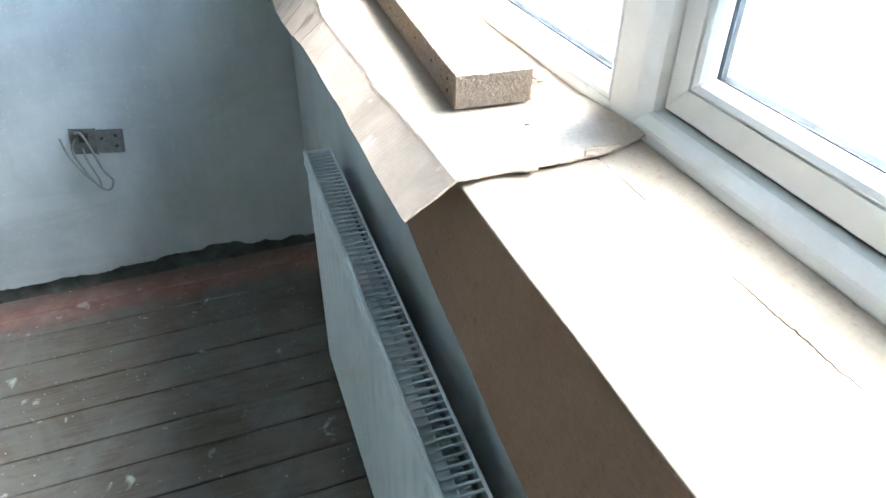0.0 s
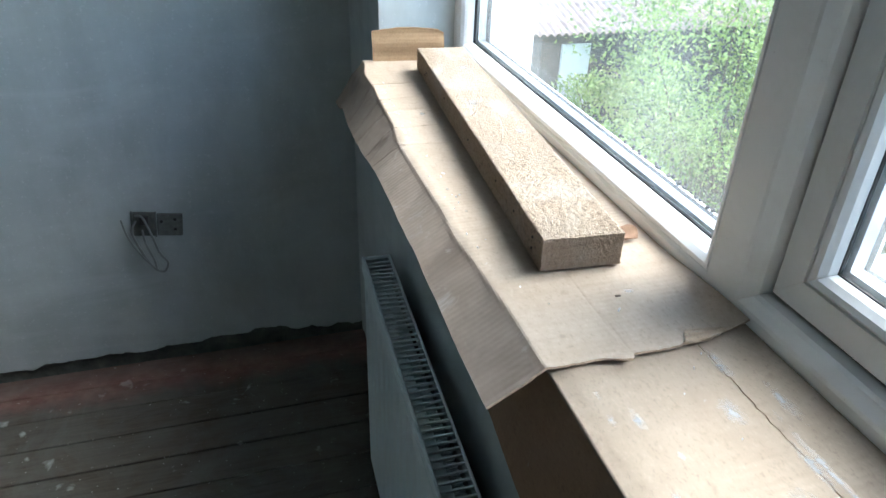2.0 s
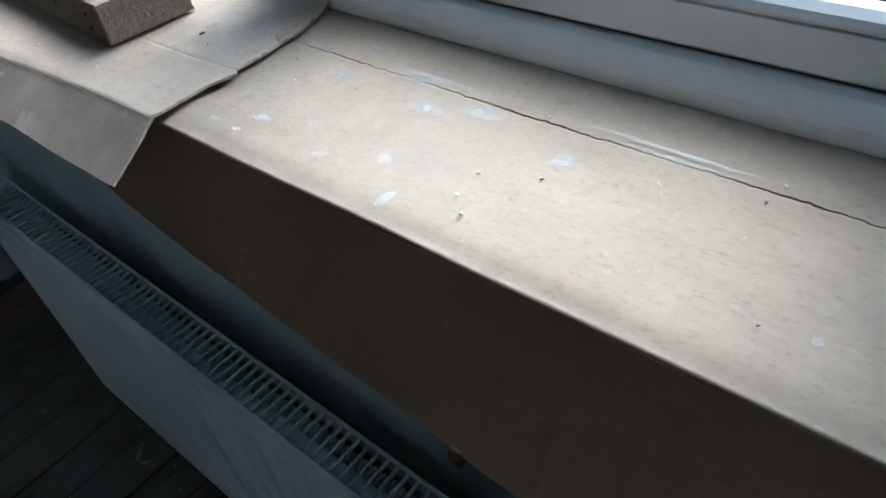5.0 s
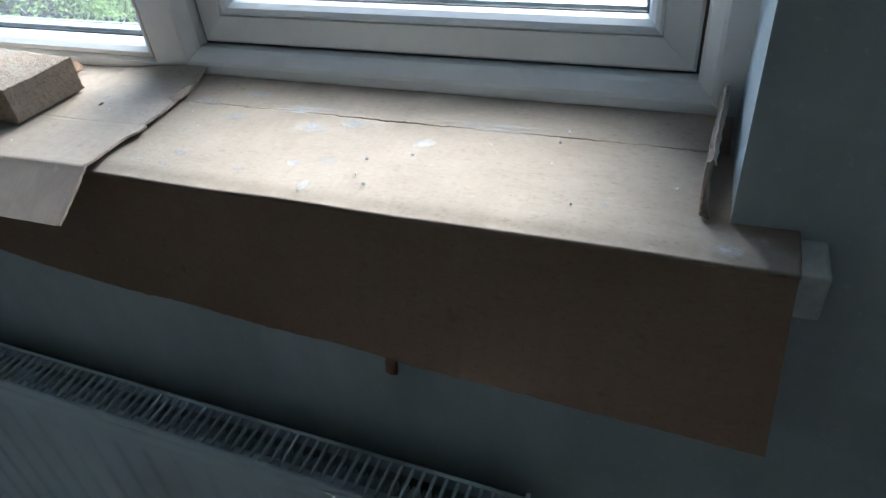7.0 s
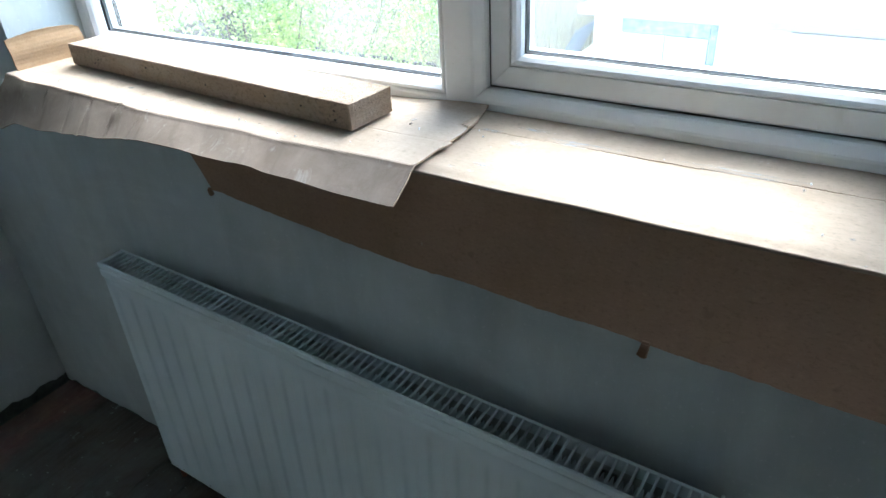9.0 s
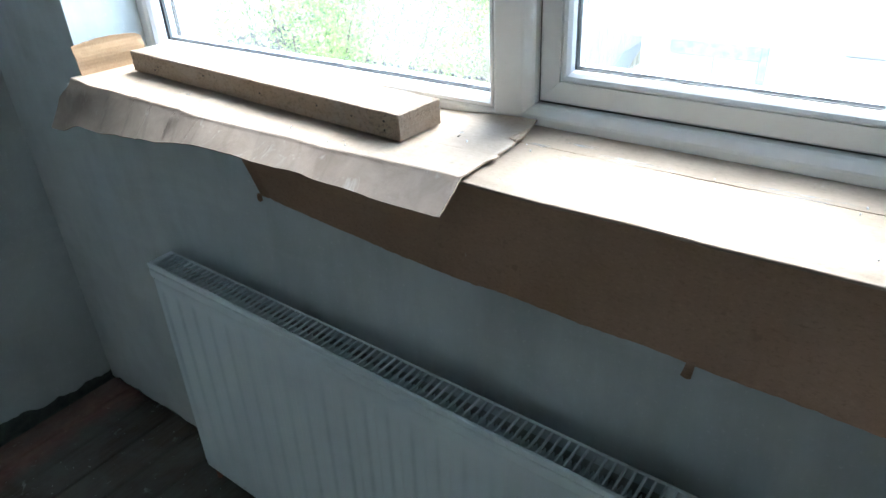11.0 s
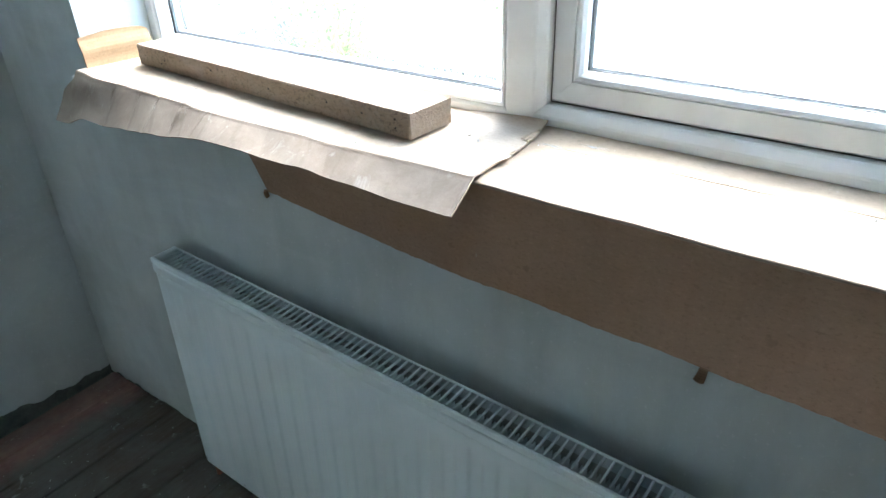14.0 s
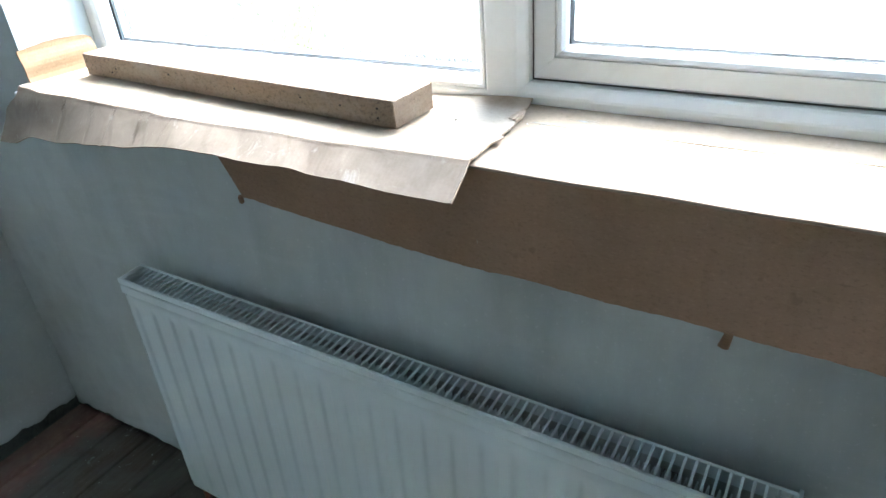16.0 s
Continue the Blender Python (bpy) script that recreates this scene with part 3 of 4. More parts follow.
def upper_sheet():
    """The scuffed sheet on the fixed half: bent, its front sticking out over the edge in creased facets."""
    w = thing("cardboard_sheet", "scuffed creased cardboard sheet with a bent front flap", "cardboard")
    y0, y1 = 0.770, 1.765

    def near(x):
        return y0 + 0.003 * nz(x * 40, 1.0) + 0.0012 * nz(x * 170, 5.0) - 0.006 * smoothstep(0.407, 0.403, x) * smoothstep(0.375, 0.40, x) + 0.010 * smoothstep(0.45, 0.53, x)

    creases = [0.70, 0.775, 0.845, 0.90, 0.965, 1.02, 1.075, 1.15, 1.20, 1.26, 1.33, 1.39, 1.45, 1.52, 1.58, 1.66, 1.72, 1.80, 1.9]
    rnd = random.Random(21)
    kink = [(rnd.uniform(-1, 1), rnd.uniform(-1, 1), rnd.uniform(-1, 1)) for c in creases]

    def facet(y, k):
        """Straight runs between the cross creases."""
        for a, b, p, q in zip(creases, creases[1:], kink, kink[1:]):
            if y < b:
                f = max(0.0, (y - a) / (b - a))
                return p[k] + (q[k] - p[k]) * f
        return 0.0

    def top(u, v):
        # v: 0 at the frame, 1 at the flap's free edge
        s = v * 0.279
        flat = 0.216
        if s < flat:
            x = F - 0.002 - s
        else:
            x = F - 0.002 - flat - (s - flat) * 0.93
        ya = near(x)
        y = ya + (y1 + 0.0012 * nz(x * 220, 3.0) + 0.03 * smoothstep(0.325, 0.30, x) - ya) * u
        fx = 0.320 + 0.016 * smoothstep(1.66, 1.75, y) - 0.010 * smoothstep(0.85, 1.05, y) * smoothstep(1.45, 1.30, y) + 0.003 * facet(y, 0) * smoothstep(0.80, 0.95, y)
        z = 1.0675 + 0.0012 * nz(x * 11, y * 7, 4.0) + 0.0005 * nz(x * 30, y * 22)
        z += 0.010 * smoothstep(0.505, 0.54, x) ** 2 * smoothstep(0.95, 0.80, y)
        z += 0.0015 * smoothstep(0.008, 0.0, y - y0)
        over = max(0.0, fx - x)
        ys = y + over * 0.45
        mid = math.sin(math.pi * min(1.0, over / 0.072))
        drop = 0.62 + 0.02 * facet(ys, 1) * smoothstep(0.80, 0.95, y) + 0.62 * smoothstep(1.10, 1.74, y) + 0.1 * smoothstep(1.67, 1.78, y)
        z -= over * drop * smoothstep(-0.001, 0.006, over)
        z += mid * (0.0030 * facet(ys, 2) + 0.0018 * facet(ys + 0.03, 1)) * smoothstep(0.80, 0.95, y)
        # a lifted tear
        z += 0.006 * math.exp(-(((y - 1.375) / 0.012) ** 2 + ((x - 0.297) / 0.016) ** 2)) * (1 if y < 1.378 else 0.3)
        z -= 0.0006 * math.exp(-((x - 0.405 - 0.006 * nz(y * 5)) / 0.0018) ** 2) * smoothstep(1.0, 0.9, y)
        z -= 0.0024 * math.exp(-((y - 1.455 - 0.02 * (x - 0.35)) / 0.0035) ** 2) * smoothstep(0.40, 0.37, x)
        for at, lean, deep in ((1.60, 0.05, 0.0016), (1.30, -0.10, 0.0014), (1.515, 0.12, 0.0012), (1.375, 0.06, 0.0012)):
            z -= deep * math.exp(-((y - at - lean * (x - 0.35)) / 0.0018) ** 2) * smoothstep(0.42, 0.38, x)
        return (x + 0.012 * smoothstep(1.45, 1.75, y) * smoothstep(0, 0.05, over), y, z)
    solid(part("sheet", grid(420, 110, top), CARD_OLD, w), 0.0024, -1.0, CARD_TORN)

    def peel(u, v):
        x = 0.462 + 0.052 * u
        wide = 0.020 * (1 - u) ** 0.7 * smoothstep(0.0, 0.25, u) + 0.003
        return (x, near(x) - 0.001 + wide * v, 1.0686 + 0.0008 * math.sin(math.pi * v) + 0.0012 * nz(u * 5, v * 4) + 0.010 * smoothstep(0.505, 0.54, x) ** 2)
    solid(part("peeled_corner", grid(30, 8, peel), CARD_TORN, w, "pale torn paper layer at the corner"), 0.0009)

    sheet_marks(w)


def sheet_marks(w):
    rnd = random.Random(14)
    for x, y, rx, ry in ((0.333, 1.135, 0.004, 0.006), (0.339, 1.07, 0.003, 0.004), (0.372, 1.42, 0.006, 0.016), (0.335, 1.50, 0.004, 0.006), (0.45, 0.86, 0.010, 0.006), (0.36, 0.86, 0.003, 0.003), (0.35, 1.58, 0.004, 0.008)):
        bm = bmesh.new()
        n = 20
        rim = [bm.verts.new((x + rx * q * math.cos(2 * math.pi * i / n), y + ry * q * math.sin(2 * math.pi * i / n), 1.0706)) for i in range(n) for q in (rnd.uniform(0.7, 1.1),)]
        mid = bm.verts.new((x, y, 1.0709))
        for i in range(n):
            bm.faces.new((rim[i], rim[(i + 1) % n], mid))
        part("paint_splash", bm, SPLASH_THIN, w, "spot of dried white paint")


def reveal_strip():
    w = thing("cardboard_strip", "clean tan cardboard strip standing against the window reveal", "cardboard")

    def place(u, v):
        x = 0.353 + (0.503 - 0.353) * u
        h = 0.060 + 0.007 * math.sin(math.pi * u) - 0.004 * smoothstep(0.9, 1.0, u) + 0.0012 * nz(x * 60)
        return (x, 1.757 + 0.010 * v - 0.016 * u + 0.0015 * math.sin(v * 9), 1.0665 + h * v)
    solid(part("strip", grid(50, 16, place), CARD_RAW, w), 0.004, 1)
    for f in (0.36, 0.58):
        part("crease", tube([(0.355 + 0.146 * i / 12, 1.7545 + 0.010 * f - 0.016 * i / 12, 1.0665 + 0.058 * f) for i in range(13)], 0.0009, 5), CARD_RAW, w)


def timber():
    """A short rough-sawn plank lying on the sheet, a little askew."""
    L, W_, H = 0.764, 0.0955, 0.040
    w = thing("timber_offcut", "rough-sawn pale timber offcut with old nail holes", "timber")
    bm = bmesh.new()
    ny, nx, nzz = 230, 28, 11

    def face(n, m, f):
        vs = [[bm.verts.new(f(i / n, j / m)) for j in range(m + 1)] for i in range(n + 1)]
        for i in range(n):
            for j in range(m):
                bm.faces.new((vs[i][j], vs[i + 1][j], vs[i + 1][j + 1], vs[i][j + 1]))
    face(ny, nx, lambda u, v: (W_ * v, L * u, H))
    face(ny, nx, lambda u, v: (W_ * (1 - v), L * u, 0))
    face(ny, nzz, lambda u, v: (0, L * u, H * v))
    face(ny, nzz, lambda u, v: (W_, L * u, H * (1 - v)))
    face(nx, nzz, lambda u, v: (W_ * u, L, H * v))
    face(nx, nzz, lambda u, v: (W_ * (1 - u), 0, H * v))
    bmesh.ops.remove_doubles(bm, verts=bm.verts[:], dist=1e-5)
    for v in bm.verts:
        x, y, z = v.co
        edge = (min(x, W_ - x) < 1e-4) + (min(z, H - z) < 1e-4) + (min(y, L - y) < 1e-4)
        r = 0.0006 if edge == 1 else 0.0010
        d = Vector((nz(x * 260, y * 210, z * 260), nz(x * 230 + 9, y * 190, z * 230), nz(x * 220, y * 170 + 5, z * 260)))
        d.x += 0.9 * nz(y * 4, z * 9, 2.0)
        if z < 1e-4:
            d.z = 0
        v.co += d * r
        if edge >= 2:
            v.co += (Vector((W_ / 2, y, H / 2)) - v.co).normalized() * 0.0012 * (0 if z < 1e-3 else 1)
    for f in bm.faces:
        c = f.calc_center_median()
        f.material_index = 1 if c.y < 0.002 or c.y > L - 0.002 else 0
    bmesh.ops.recalc_face_normals(bm, faces=bm.faces[:])
    part("plank", bm, [SAWN, SAWN_END], w)
    for y, z in ((0.03, 0.012), (0.03, 0.026), (0.10, 0.022), (0.18, 0.024), (0.33, 0.02), (0.50, 0.026), (0.66, 0.02), (0.675, 0.012)):
        part("nail_hole", tube([(-0.0012, y, z), (0.004, y, z)], 0.0017, 8), DARK, w, "dark nail hole")
    rnd = random.Random(17)
    for x, y, rx, ry in ((0.058, 0.62, 0.012, 0.020), (0.030, 0.43, 0.014, 0.016), (0.066, 0.40, 0.016, 0.050), (0.045, 0.52, 0.008, 0.012), (0.070, 0.30, 0.010, 0.022)):
        bm = bmesh.new()
        rim = [bm.verts.new((x + rx * q * math.cos(a), y + ry * q * math.sin(a), H + 0.0013)) for a in (2 * math.pi * i / 22 for i in range(22)) for q in (rnd.uniform(0.75, 1.1),)]
        bm.faces.new(rim)
        part("plaster_smear", bm, SPLASH_THIN, w, "smear of white plaster")
    w.matrix_world = pose(0.374, 0.918, 1.0710, 0, 0, -4.05)


def crumbs():
    rnd = random.Random(11)
    w = thing("debris", "small crumbs of plaster and cardboard on the sill", "debris", kind="stuff")
    bm = bmesh.new()
    for i in range(46):
        y = rnd.uniform(0.2, 1.6)
        x = rnd.uniform(0.33, 0.50)
        if y > 0.88 and x > 0.345:
            x = rnd.uniform(0.32, 0.345)
        s = rnd.uniform(0.0006, 0.0016)
        z = (1.0695 if y > 0.79 else 1.0618)
        m = pose(x, y, z + s * 0.6, rnd.uniform(0, 90), rnd.uniform(0, 90), rnd.uniform(0, 360)) @ Matrix.Diagonal((s * 1.6, s, s * 0.7, 1))
        bmesh.ops.create_icosphere(bm, subdivisions=1, radius=1, matrix=m)
    part("crumbs", bm, SPLASH, w)
    chip = thing("wood_chip", "small dark splinter lying on the cardboard", "debris")
    part("splinter", box(0.4320, 0.4380, 0.853, 0.856, 1.0705, 1.0722, 0.0006, 1), plain_mat("dark bark", (0.07, 0.05, 0.035)), chip)
    knot = thing("wood_scrap", "brown scrap wedged behind the timber", "debris")
    bm = grid(10, 6, lambda u, v: (0.500 + 0.016 * v + 0.003 * math.sin(u * 5), 0.958 + 0.024 * u, 1.0705 + 0.009 * math.sin(math.pi * u) ** 0.6 * v))
    solid(part("scrap", bm, CARD_BROWN, knot), 0.003)


build_sill()
lower_sheet()
upper_sheet()
reveal_strip()
timber()
crumbs()


# ---- radiator ----
SKEW, SAG = -0.8, 1.0


def radiator():
    X, Y0, Y1, Z0, Z1 = 0.286, 0.328, 1.590, 0.064, 0.697
    D = 0.062
    w = thing("radiator", "white convector panel radiator on the wall below the window", "radiator")
    pitch, n = 0.054, 23
    start = (Y0 + Y1) / 2 - pitch * n / 2

    def front(u, v):
        y, z = Y0 + (Y1 - Y0) * u, Z0 + (Z1 - 0.0345 - Z0) * v
        k = (y - start) / pitch
        ph = abs((k % 1.0) - 0.5) * 2
        groove = smoothstep(0.32, 0.62, ph) if 0 < k < n else 1.0
        body = smoothstep(Z0 + 0.025, Z0 + 0.040, z) * smoothstep(Z1 - 0.060, Z1 - 0.070, z)
        inside = 0.0038 * (1 - groove) * body
        rnd = 0.010 * (smoothstep(0.012, 0.0, z - Z0) + smoothstep(0.010, 0.0, Z1 - 0.0345 - z)) * 0.6
        side = 0.006 * (smoothstep(0.008, 0.0, y - Y0) + smoothstep(0.008, 0.0, Y1 - y))
        return (X + 0.003 + inside + rnd + side, y, z)
    part("front_panel", grid(400, 60, front), ENAMEL, w, "fluted front panel", smooth=True)
    part("panel_core", box(X + 0.0125, X + 0.0355, Y0 + 0.004, Y1 - 0.004, Z0 + 0.006, Z1 - 0.036, 0.004), ENAMEL, w)
    cap = part("top_grille", box(X, X + 0.0065, Y0, Y1, Z1 - 0.0125, Z1, 0.0018), ENAMEL, w)
    part("shoulder", box(X - 0.001, X + 0.0115, Y0 + 0.001, Y1 - 0.001, Z1 - 0.036, Z1 - 0.0140, 0.0045, 3), ENAMEL, w)
    part("rail", box(X + D - 0.006, X + D, Y0, Y1, Z1 - 0.024, Z1, 0.002), ENAMEL, cap)
    part("rail", box(X + 0.008, X + D - 0.006, Y0, Y0 + 0.008, Z1 - 0.020, Z1 - 0.001, 0.0015), ENAMEL, cap)
    part("rail", box(X + 0.008, X + D - 0.006, Y1 - 0.008, Y1, Z1 - 0.020, Z1 - 0.001, 0.0015), ENAMEL, cap)
    me = mesh_of(box(X + 0.0075, X + D - 0.0055, -0.0018, 0.0018, Z1 - 0.0052, Z1 - 0.0004, 0.0006, 1), "slat", ENAMEL)
    y = Y0 + 0.008 + 0.0146
    while y < Y1 - 0.012:
        part("slat", me, ENAMEL, cap).location = (0, y, 0)
        y += 0.0146
    for ya, yb in ((Y0 - 0.0015, Y0 + 0.0005), (Y1 - 0.0005, Y1 + 0.0015)):
        part("side_panel", box(X + 0.006, X + D, ya, yb, Z0 + 0.02, Z1 - 0.002, 0.0006, 1), ENAMEL, w)
    part("end_tab", box(X + D - 0.018, X + D + 0.004, Y0 - 0.004, Y0 + 0.001, Z1 - 0.03, Z1 + 0.003, 0.001), ENAMEL, w)
    part("bleed_valve", tube([(X + D - 0.012, Y0 - 0.014, Z1 - 0.052), (X + D - 0.012, Y0, Z1 - 0.052)], 0.006, 12), ENAMEL, w, "small white bleed valve")
    fin = bmesh.new()
    zig, y = [], Y0 + 0.012
    while y < Y1 - 0.02:
        zig += [(X + 0.0365, y), (X + 0.0365, y + 0.0020), (X + 0.0535, y + 0.0036), (X + 0.0535, y + 0.0056)]
        y += 0.0073
    for a, b in zip(zig, zig[1:]):
        vs = [fin.verts.new((*p, z)) for p, z in ((a, Z0 + 0.05), (b, Z0 + 0.05), (b, Z1 - 0.036), (a, Z1 - 0.036))]
        fin.faces.new(vs)
    solid(part("convector", fin, ENAMEL, w, "folded convector fins behind the panel"), 0.0009)
    for y in (Y0 + 0.16, Y1 - 0.16):
        part("bracket", box(X + 0.022, WALL + 0.036 * (y < 1), y - 0.012, y + 0.012, Z0 + 0.08, Z1 - 0.09, 0.002), GALV, w)
    y = Y1 - 0.035
    part("valve", tube([(X + 0.02, y + 0.01, Z0 + 0.012), (X + 0.02, y + 0.03, Z0 + 0.012)], 0.010, 12), GALV, w, "small lockshield valve")
    part("pipe", tube([(X + 0.02, y + 0.012, FLOOR), (X + 0.02, y + 0.012, Z0 + 0.014)], 0.0075, 12), COPPER, w, "tarnished copper pipe")
    part("pipe", tube([(X + 0.02, Y0 + 0.02, FLOOR), (X + 0.02, Y0 + 0.02, Z0 + 0.014)], 0.0075, 12), COPPER, w, "tarnished copper pipe")
    # light on the flutes' bottom ends, added as pale blocks
    rnd = random.Random(31)
    for i in range(9):
        y, z, q = Y1 - 0.03 - 0.033 * i + rnd.uniform(-0.006, 0.006), Z0 + 0.016 + rnd.uniform(0, 0.006), rnd.uniform(0.004, 0.008)
        part("paint_splash", box(X + 0.0012, X + 0.0036, y - q, y + q, z - q * 1.2, z + q, 0.001, 1), SPLASH_THIN, w, "pale spot for a lit flute end along the foot")
    # it hangs a little askew, its near end lower and further off the wall
    w.matrix_world = pose(X, Y1, Z1, SAG, 0, SKEW) @ pose(-X, -Y1, -Z1)


radiator()


# ---- unfinished socket on the end wall ----
def socket():
    w = thing("electrical_back_box", "unfinished wall socket box with loose cable ends", "socket")
    y = END
    part("plate", box(-0.160, -0.092, y - 0.010, y + 0.002, 0.484, 0.552, 0.003), GALV, w, "dull metal blanking plate")
    for x, z in ((-0.112, 0.537), (-0.112, 0.506), (-0.148, 0.53)):
        part("screw_hole", tube([(x, y - 0.0112, z), (x, y - 0.004, z)], 0.0045, 10), DARK, w, "dark screw hole")
    part("recess", box(-0.225, -0.162, y - 0.0025, y + 0.001, 0.480, 0.556, 0.001), MASONRY, w, "dark open recess")
    part("box_rim", box(-0.228, -0.222, y - 0.006, y, 0.478, 0.558, 0.0015), GALV, w)
    part("box_rim", box(-0.166, -0.161, y - 0.007, y, 0.478, 0.558, 0.0015), GALV, w)
    part("terminal", box(-0.205, -0.182, y - 0.014, y - 0.002, 0.52, 0.545, 0.003), DARK, w)

    def loop(pts, r):
        out = []
        for i in range(len(pts) - 1):
            p0, p1, p2, p3 = (Vector(pts[max(0, min(len(pts) - 1, i + k))]) for k in (-1, 0, 1, 2))
            for s in range(8):
                t = s / 8
                out.append(0.5 * ((2 * p1) + (p2 - p0) * t + (2 * p0 - 5 * p1 + 4 * p2 - p3) * t * t + (3 * p1 - p0 - 3 * p2 + p3) * t ** 3))
        out.append(Vector(pts[-1]))
        return tube(out, r, 8)
    part("cable", loop([(-0.215, y - 0.006, 0.545), (-0.195, y - 0.035, 0.556), (-0.175, y - 0.04, 0.51), (-0.155, y - 0.03, 0.44), (-0.135, y - 0.025, 0.405), (-0.145, y - 0.03, 0.378), (-0.172, y - 0.03, 0.390), (-0.20, y - 0.03, 0.44), (-0.225, y - 0.02, 0.50), (-0.215, y - 0.004, 0.53)], 0.0032), CABLE, w, "looped grey cable")
    part("cable", loop([(-0.20, y - 0.006, 0.50), (-0.19, y - 0.03, 0.47), (-0.17, y - 0.035, 0.42), (-0.165, y - 0.03, 0.385)], 0.003), CABLE, w, "hanging grey cable end")
    part("cable", loop([(-0.252, y - 0.012, 0.535), (-0.235, y - 0.03, 0.49), (-0.20, y - 0.035, 0.43), (-0.16, y - 0.03, 0.380)], 0.0026), CABLE, w, "bent grey cable end")
    # the box sits crooked in its hole
    w.matrix_world = pose(-0.195, 0, 0.513, 0, 7, 0) @ pose(0.160, 0, -0.519)


socket()


# ---- outside, seen from the upper floor ----
GROUND = -3.0
LEAF = leaf_mat("shrub leaves", (0.25, 0.36, 0.10), (0.44, 0.54, 0.19), (0.10, 0.165, 0.05))
STRAW = leaf_mat("dry grass", (0.145, 0.136, 0.08), (0.24, 0.222, 0.145), (0.05, 0.055, 0.025))
BARK = plain_mat("bark", (0.12, 0.09, 0.06), 0.9)
CONCRETE = plain_mat("pale concrete", (0.47, 0.46, 0.44), 0.85, 0.0, 3, 0.15)
EARTH = plain_mat("rough grass and earth", (0.055, 0.068, 0.028), 0.95, 0.0, 4, 0.5)
FELT = plain_mat("pale roofing", (0.56, 0.55, 0.54), 0.8, 0.0, 4, 0.1)
BLUE = plain_mat("faded blue painted board", (0.27, 0.35, 0.35), 0.7, 0.0, 12, 0.4)
RUST = plain_mat("rusty corrugated sheet", (0.48, 0.36, 0.31), 0.8, 0.1, 6, 0.3)
TARRED = plain_mat("dark weathered boards", (0.05, 0.055, 0.055), 0.8, 0.0, 8, 0.5)
STEEL = plain_mat("blue-grey corrugated sheet", (0.09, 0.13, 0.18), 0.6, 0.3, 10, 0.2)

tagged(new("ground", mesh_of(box(OUT + 0.3, 900, -900, 900, GROUND - 0.2, GROUND), "ground", EARTH)), "rough grass ground round the yard", "ground", kind="structure")
tagged(new("yard", mesh_of(box(OUT + 0.31, 16, -14, 5.95, GROUND, GROUND + 0.03), "yard", CONCRETE)), "pale concrete yard below the window", "pavement", kind="structure")


def leaf_cloud(count, centre, radii, size, seed, mat, parent, name, low=0.0):
    rs = np.random.RandomState(seed)
    d = rs.normal(size=(count, 3))
    d /= np.linalg.norm(d, axis=1)[:, None]
    r = rs.uniform(0.45, 1.0, count) ** 0.5
    lump = np.array([1.0 + 0.35 * nz(*(q * 2.3 + seed)) + 0.22 * nz(*(q * 6 + seed)) for q in d])
    p = np.array(centre) + d * (r * lump)[:, None] * np.array(radii)
    a = rs.normal(size=(count, 3))
    a /= np.linalg.norm(a, axis=1)[:, None]
    b = np.cross(a, rs.normal(size=(count, 3)))
    b /= np.linalg.norm(b, axis=1)[:, None]
    s = size * rs.uniform(0.6, 1.3, count)[:, None]
    verts = np.stack([p - a * s, p + b * s * 0.45, p + a * s, p - b * s * 0.45], 1).reshape(-1, 3)
    verts[:, 2] = np.maximum(verts[:, 2], GROUND + 0.02)
    faces = np.arange(count * 4).reshape(-1, 4)
    me = bpy.data.meshes.new(name)
    me.from_pydata(verts.tolist(), [], faces.tolist())
    me.materials.append(mat)
    return part(name, me, mat, parent)


def shrub(x, y, h, r, seed, count):
    w = thing("shrub", "dense light-green leafy shrub beyond the yard", "shrub", (x, y, GROUND), group="shrubs behind the yard")
    rnd = random.Random(seed)
    for k in range(6):
        a = rnd.uniform(0, 6.3)
        tip = Vector((math.cos(a) * r * 0.7, math.sin(a) * r * 0.7, h * rnd.uniform(0.6, 0.9)))
        pts = [Vector((0.1 * math.cos(a), 0.1 * math.sin(a), 0)).lerp(tip, t) + Vector((0.1 * nz(t * 3, k), 0.1 * nz(t * 3, k + 9), 0)) for t in (0, 0.25, 0.5, 0.75, 1)]
        part("branch", tube(pts, 0.010, 6), BARK, w)
    crown = leaf_cloud(count, (0, 0, h * 0.52), (r, r, h * 0.55), 0.038, seed, LEAF, w, "crown")
    return w


for i, (x, y, h, r) in enumerate(((3.5, 6.5, 1.7, 1.2), (5.9, 7.3, 3.7, 1.8), (7.9, 7.6, 3.6, 1.8), (6.6, 9.9, 3.8, 2.1), (9.4, 9.4, 2.8, 2.0), (9.5, 12.5, 3.4, 2.6), (7.4, 13.0, 3.2, 2.3), (12.5, 10.5, 3.0, 2.4), (4.9, 7.9, 2.0, 1.1))):
    shrub(x, y, h, r, 20 + i, 12000)


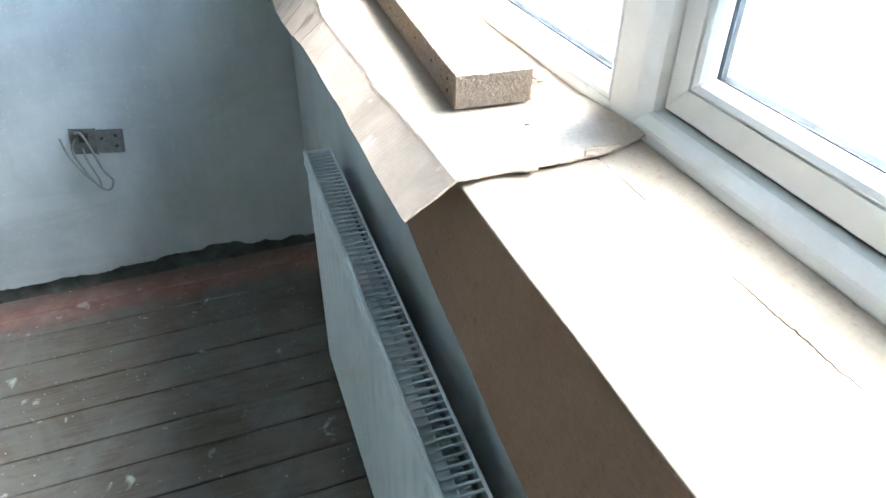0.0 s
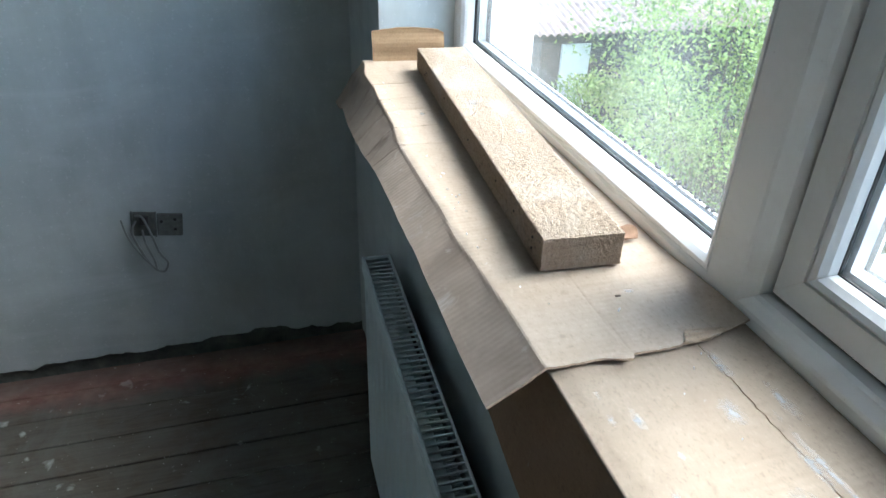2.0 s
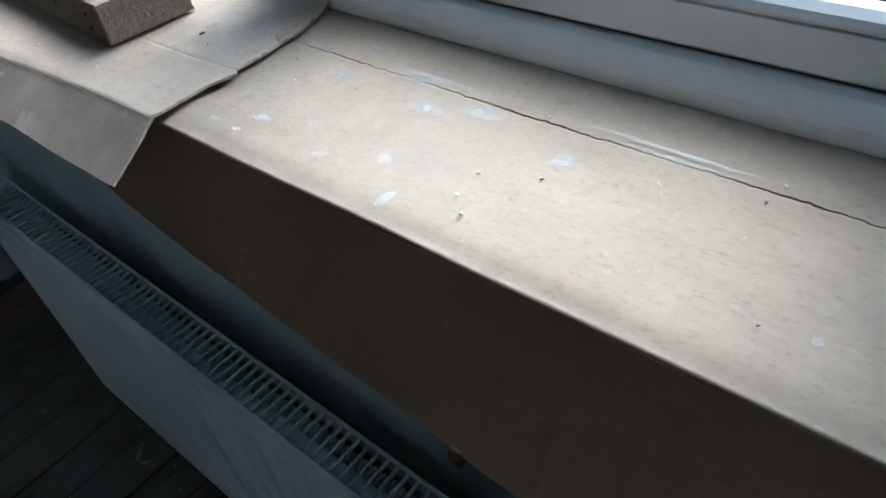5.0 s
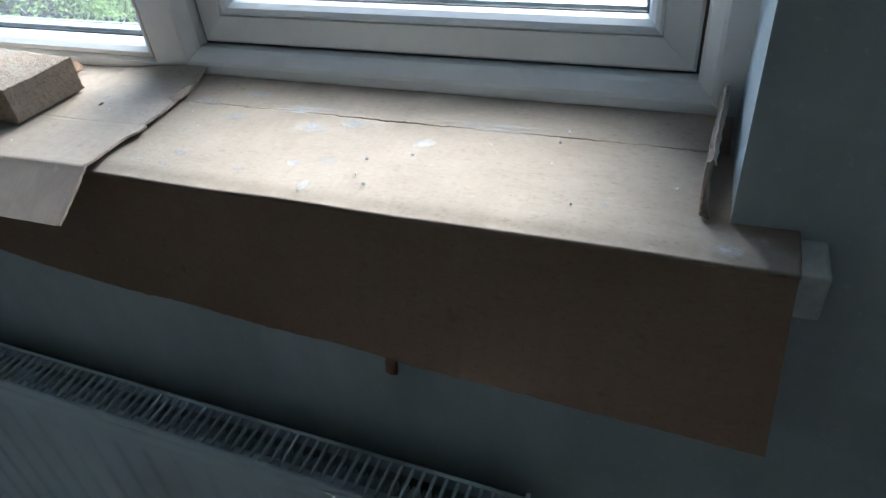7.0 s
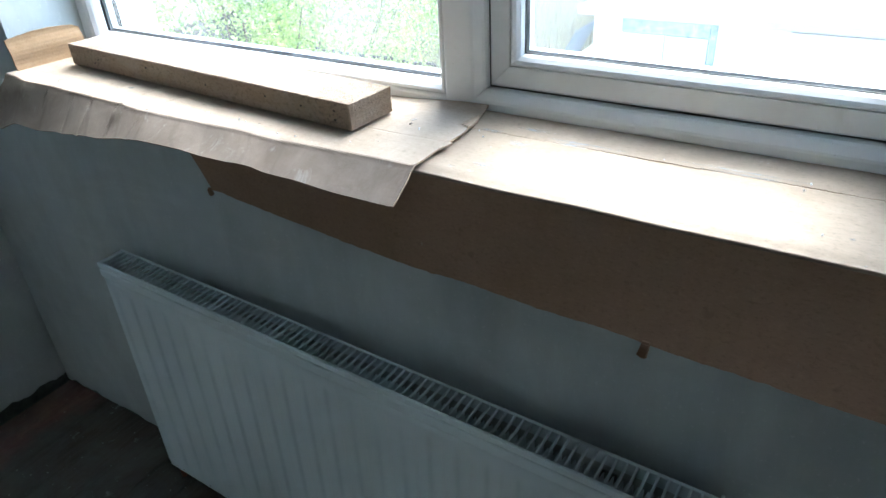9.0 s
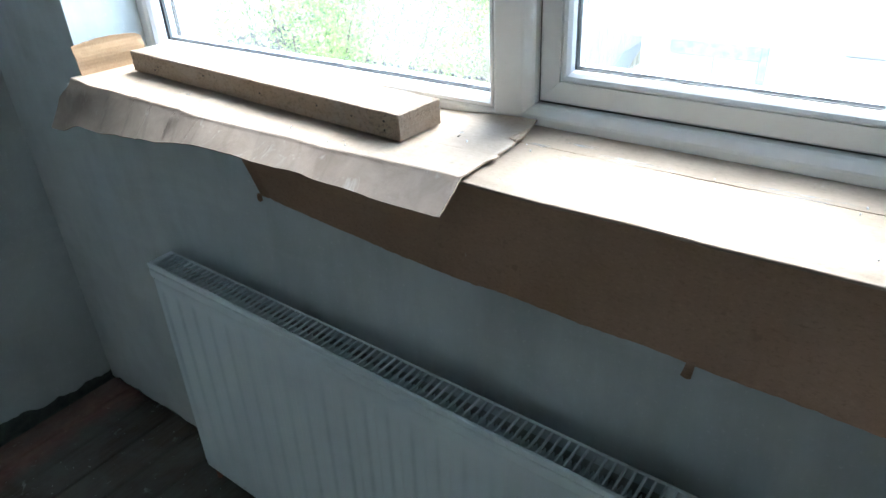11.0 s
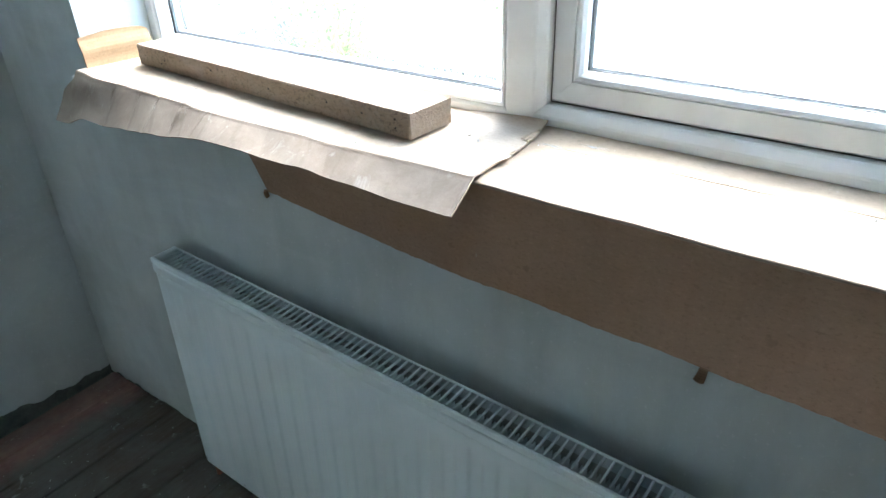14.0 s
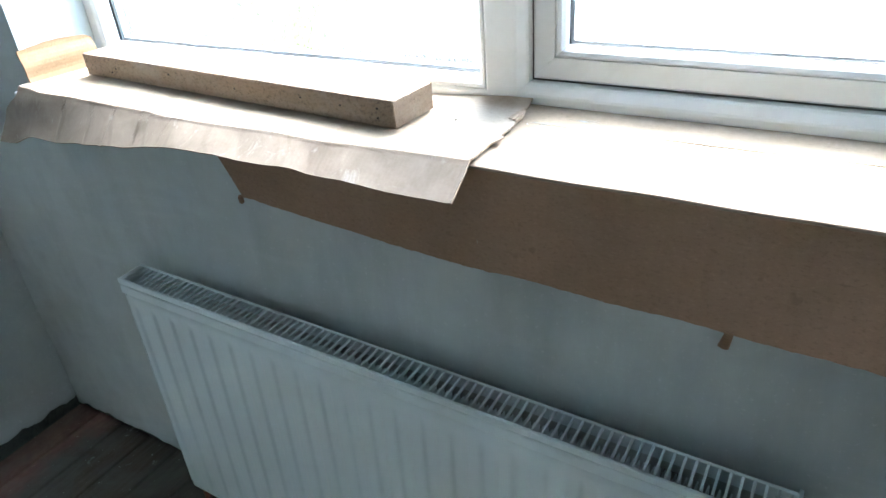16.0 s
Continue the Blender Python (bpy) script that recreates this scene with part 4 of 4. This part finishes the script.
def reeds():
    """Tall dry grass along the yard's edge."""
    w = thing("tall_grass", "tall dry straw-coloured grass along the concrete", "grass", kind="stuff")
    rs = np.random.RandomState(3)
    n = 8000
    verts, faces = [], []
    for i in range(n):
        x, y = rs.uniform(2.5, 16.0), 6.0 + abs(rs.normal()) * 0.9
        h, a, lean = rs.uniform(0.5, 1.5), rs.uniform(0, 6.28), rs.uniform(0.05, 0.5)
        w_ = rs.uniform(0.004, 0.012)
        dx, dy = math.cos(a), math.sin(a)
        base = len(verts)
        for t in (0, 0.5, 1.0):
            cx, cy = x + dx * lean * h * t * t, y + dy * lean * h * t * t
            s = w_ * (1 - 0.8 * t)
            verts += [(cx - dy * s, cy + dx * s, GROUND + h * t), (cx + dy * s, cy - dx * s, GROUND + h * t)]
        faces += [(base, base + 1, base + 3, base + 2), (base + 2, base + 3, base + 5, base + 4)]
    me = bpy.data.meshes.new("stems")
    me.from_pydata(verts, [], faces)
    part("stems", me, STRAW, w).data.materials.append(STRAW)
    leaf_cloud(4000, (9, 6.9, GROUND + 0.5), (7.5, 1.0, 0.6), 0.032, 77, LEAF, w, "low_leaves")


reeds()


def outbuilding():
    """A low white-rendered outbuilding with a pale flat roof and faded blue double doors."""
    w = thing("outbuilding", "low white outbuilding with a flat pale roof and faded blue doors", "outbuilding", (0, 0, GROUND))
    x0, y0, y1, h = 8.7, -6.0, 3.62, 2.27
    part("wall", box(x0, x0 + 4, y0, y1, 0, h), RENDER, w)
    part("roof", box(x0 - 0.18, x0 + 4.2, y0 - 0.15, y1 + 0.18, h, h + 0.10, 0.02), FELT, w, "pale flat roof")
    part("fascia", box(x0 - 0.06, x0 - 0.003, y0, 1.2, h - 0.045, h - 0.004, 0.004), plain_mat("brown fascia", (0.30, 0.25, 0.22)), w, "weathered brown fascia board")
    d = part("door_frame", box(x0 - 0.045, x0 - 0.003, 2.10, 3.22, h - 0.20, h - 0.02, 0.004), BLUE, w, "faded blue boards over the doors")
    for a, b in ((2.11, 2.64), (2.66, 3.21)):
        leaf = part("door", box(x0 - 0.035, x0 - 0.003, a, b, 0.03, h - 0.21, 0.004), plain_mat("pale blue paint", (0.52, 0.57, 0.57), 0.6, 0.0, 9, 0.2), w, "pale blue door leaf")
        part("rail", box(x0 - 0.047, x0 - 0.0355, a + 0.02, b - 0.02, 0.95, 1.05, 0.003), BLUE, leaf)
    part("post", box(x0 - 0.06, x0 - 0.0035, 2.02, 2.095, 0, h - 0.02, 0.004), BLUE, w)


def far_shed():
    w = thing("shed", "dark boarded shed with a rusty corrugated roof", "shed", (3.9, 8.7, GROUND))
    part("wall", box(0, 3.4, 0, 2.4, 0, 2.28), TARRED, w)
    part("door", box(0.28, 0.70, -0.04, -0.004, 1.2, 2.15, 0.006), RENDER, w, "pale panel on the shed")

    def roof(u, v):
        x = -0.2 + 3.8 * u
        return (x, -0.2 + 2.8 * v, 2.32 + 0.7 * v + 0.02 * math.sin(x * 60))
    solid(part("roof", grid(330, 2, roof), RUST, w, "rusty corrugated roof"), 0.01, 1)


def leaning_sheet():
    w = thing("metal_sheet", "blue-grey corrugated sheet leaning on the outbuilding", "metal sheet", (8.3, 3.75, GROUND))

    def place(u, v):
        return (-0.05 + 0.8 * u, 1.05 - 1.12 * v + 0.018 * math.sin(u * 60), 0.04 + 2.08 * v)
    solid(part("sheet", grid(90, 2, place), STEEL, w), 0.004)


outbuilding()
far_shed()
leaning_sheet()

# distance
k = leaf_mat("far trees", (0.06, 0.10, 0.03), (0.12, 0.17, 0.06), (0.03, 0.05, 0.02))
wood = thing("far_wood", "distant belt of trees", "trees", kind="stuff")
for i in range(10):
    leaf_cloud(2500, (38 + 3 * math.sin(i * 2.1), -40 + 10 * i, GROUND + 3), (5, 7, 4.5), 0.4, 300 + i, k, wood, "canopy")


# ---- floorboards ----
def floorboards():
    w = thing("floor", "bare dusty floorboards with old paint marks", "floor", kind="structure")
    part("subfloor", box(WEST, WALL + 0.3, SOUTH, END + 0.2, -0.1, FLOOR - 0.022), DARK, w, "dark void under the boards")
    edges = [END + 0.013, 2.116, 2.007, 1.893, 1.780, 1.667, 1.550, 1.445]
    while edges[-1] > SOUTH + 0.2:
        edges.append(edges[-1] - 0.112)
    edges.append(SOUTH)
    rnd = random.Random(8)
    for a, b in zip(edges[1:], edges):
        cut = rnd.uniform(-2.3, -0.9)
        for x0, x1 in ((WEST, cut - 0.001), (cut + 0.001, WALL + 0.011)):
            dz = rnd.uniform(-0.002, 0.0005)
            part("floorboard", box(x0, x1, a + 0.0022, b - 0.0022, FLOOR - 0.021, FLOOR + dz, 0.0018, 1), BOARD, w)


floorboards()
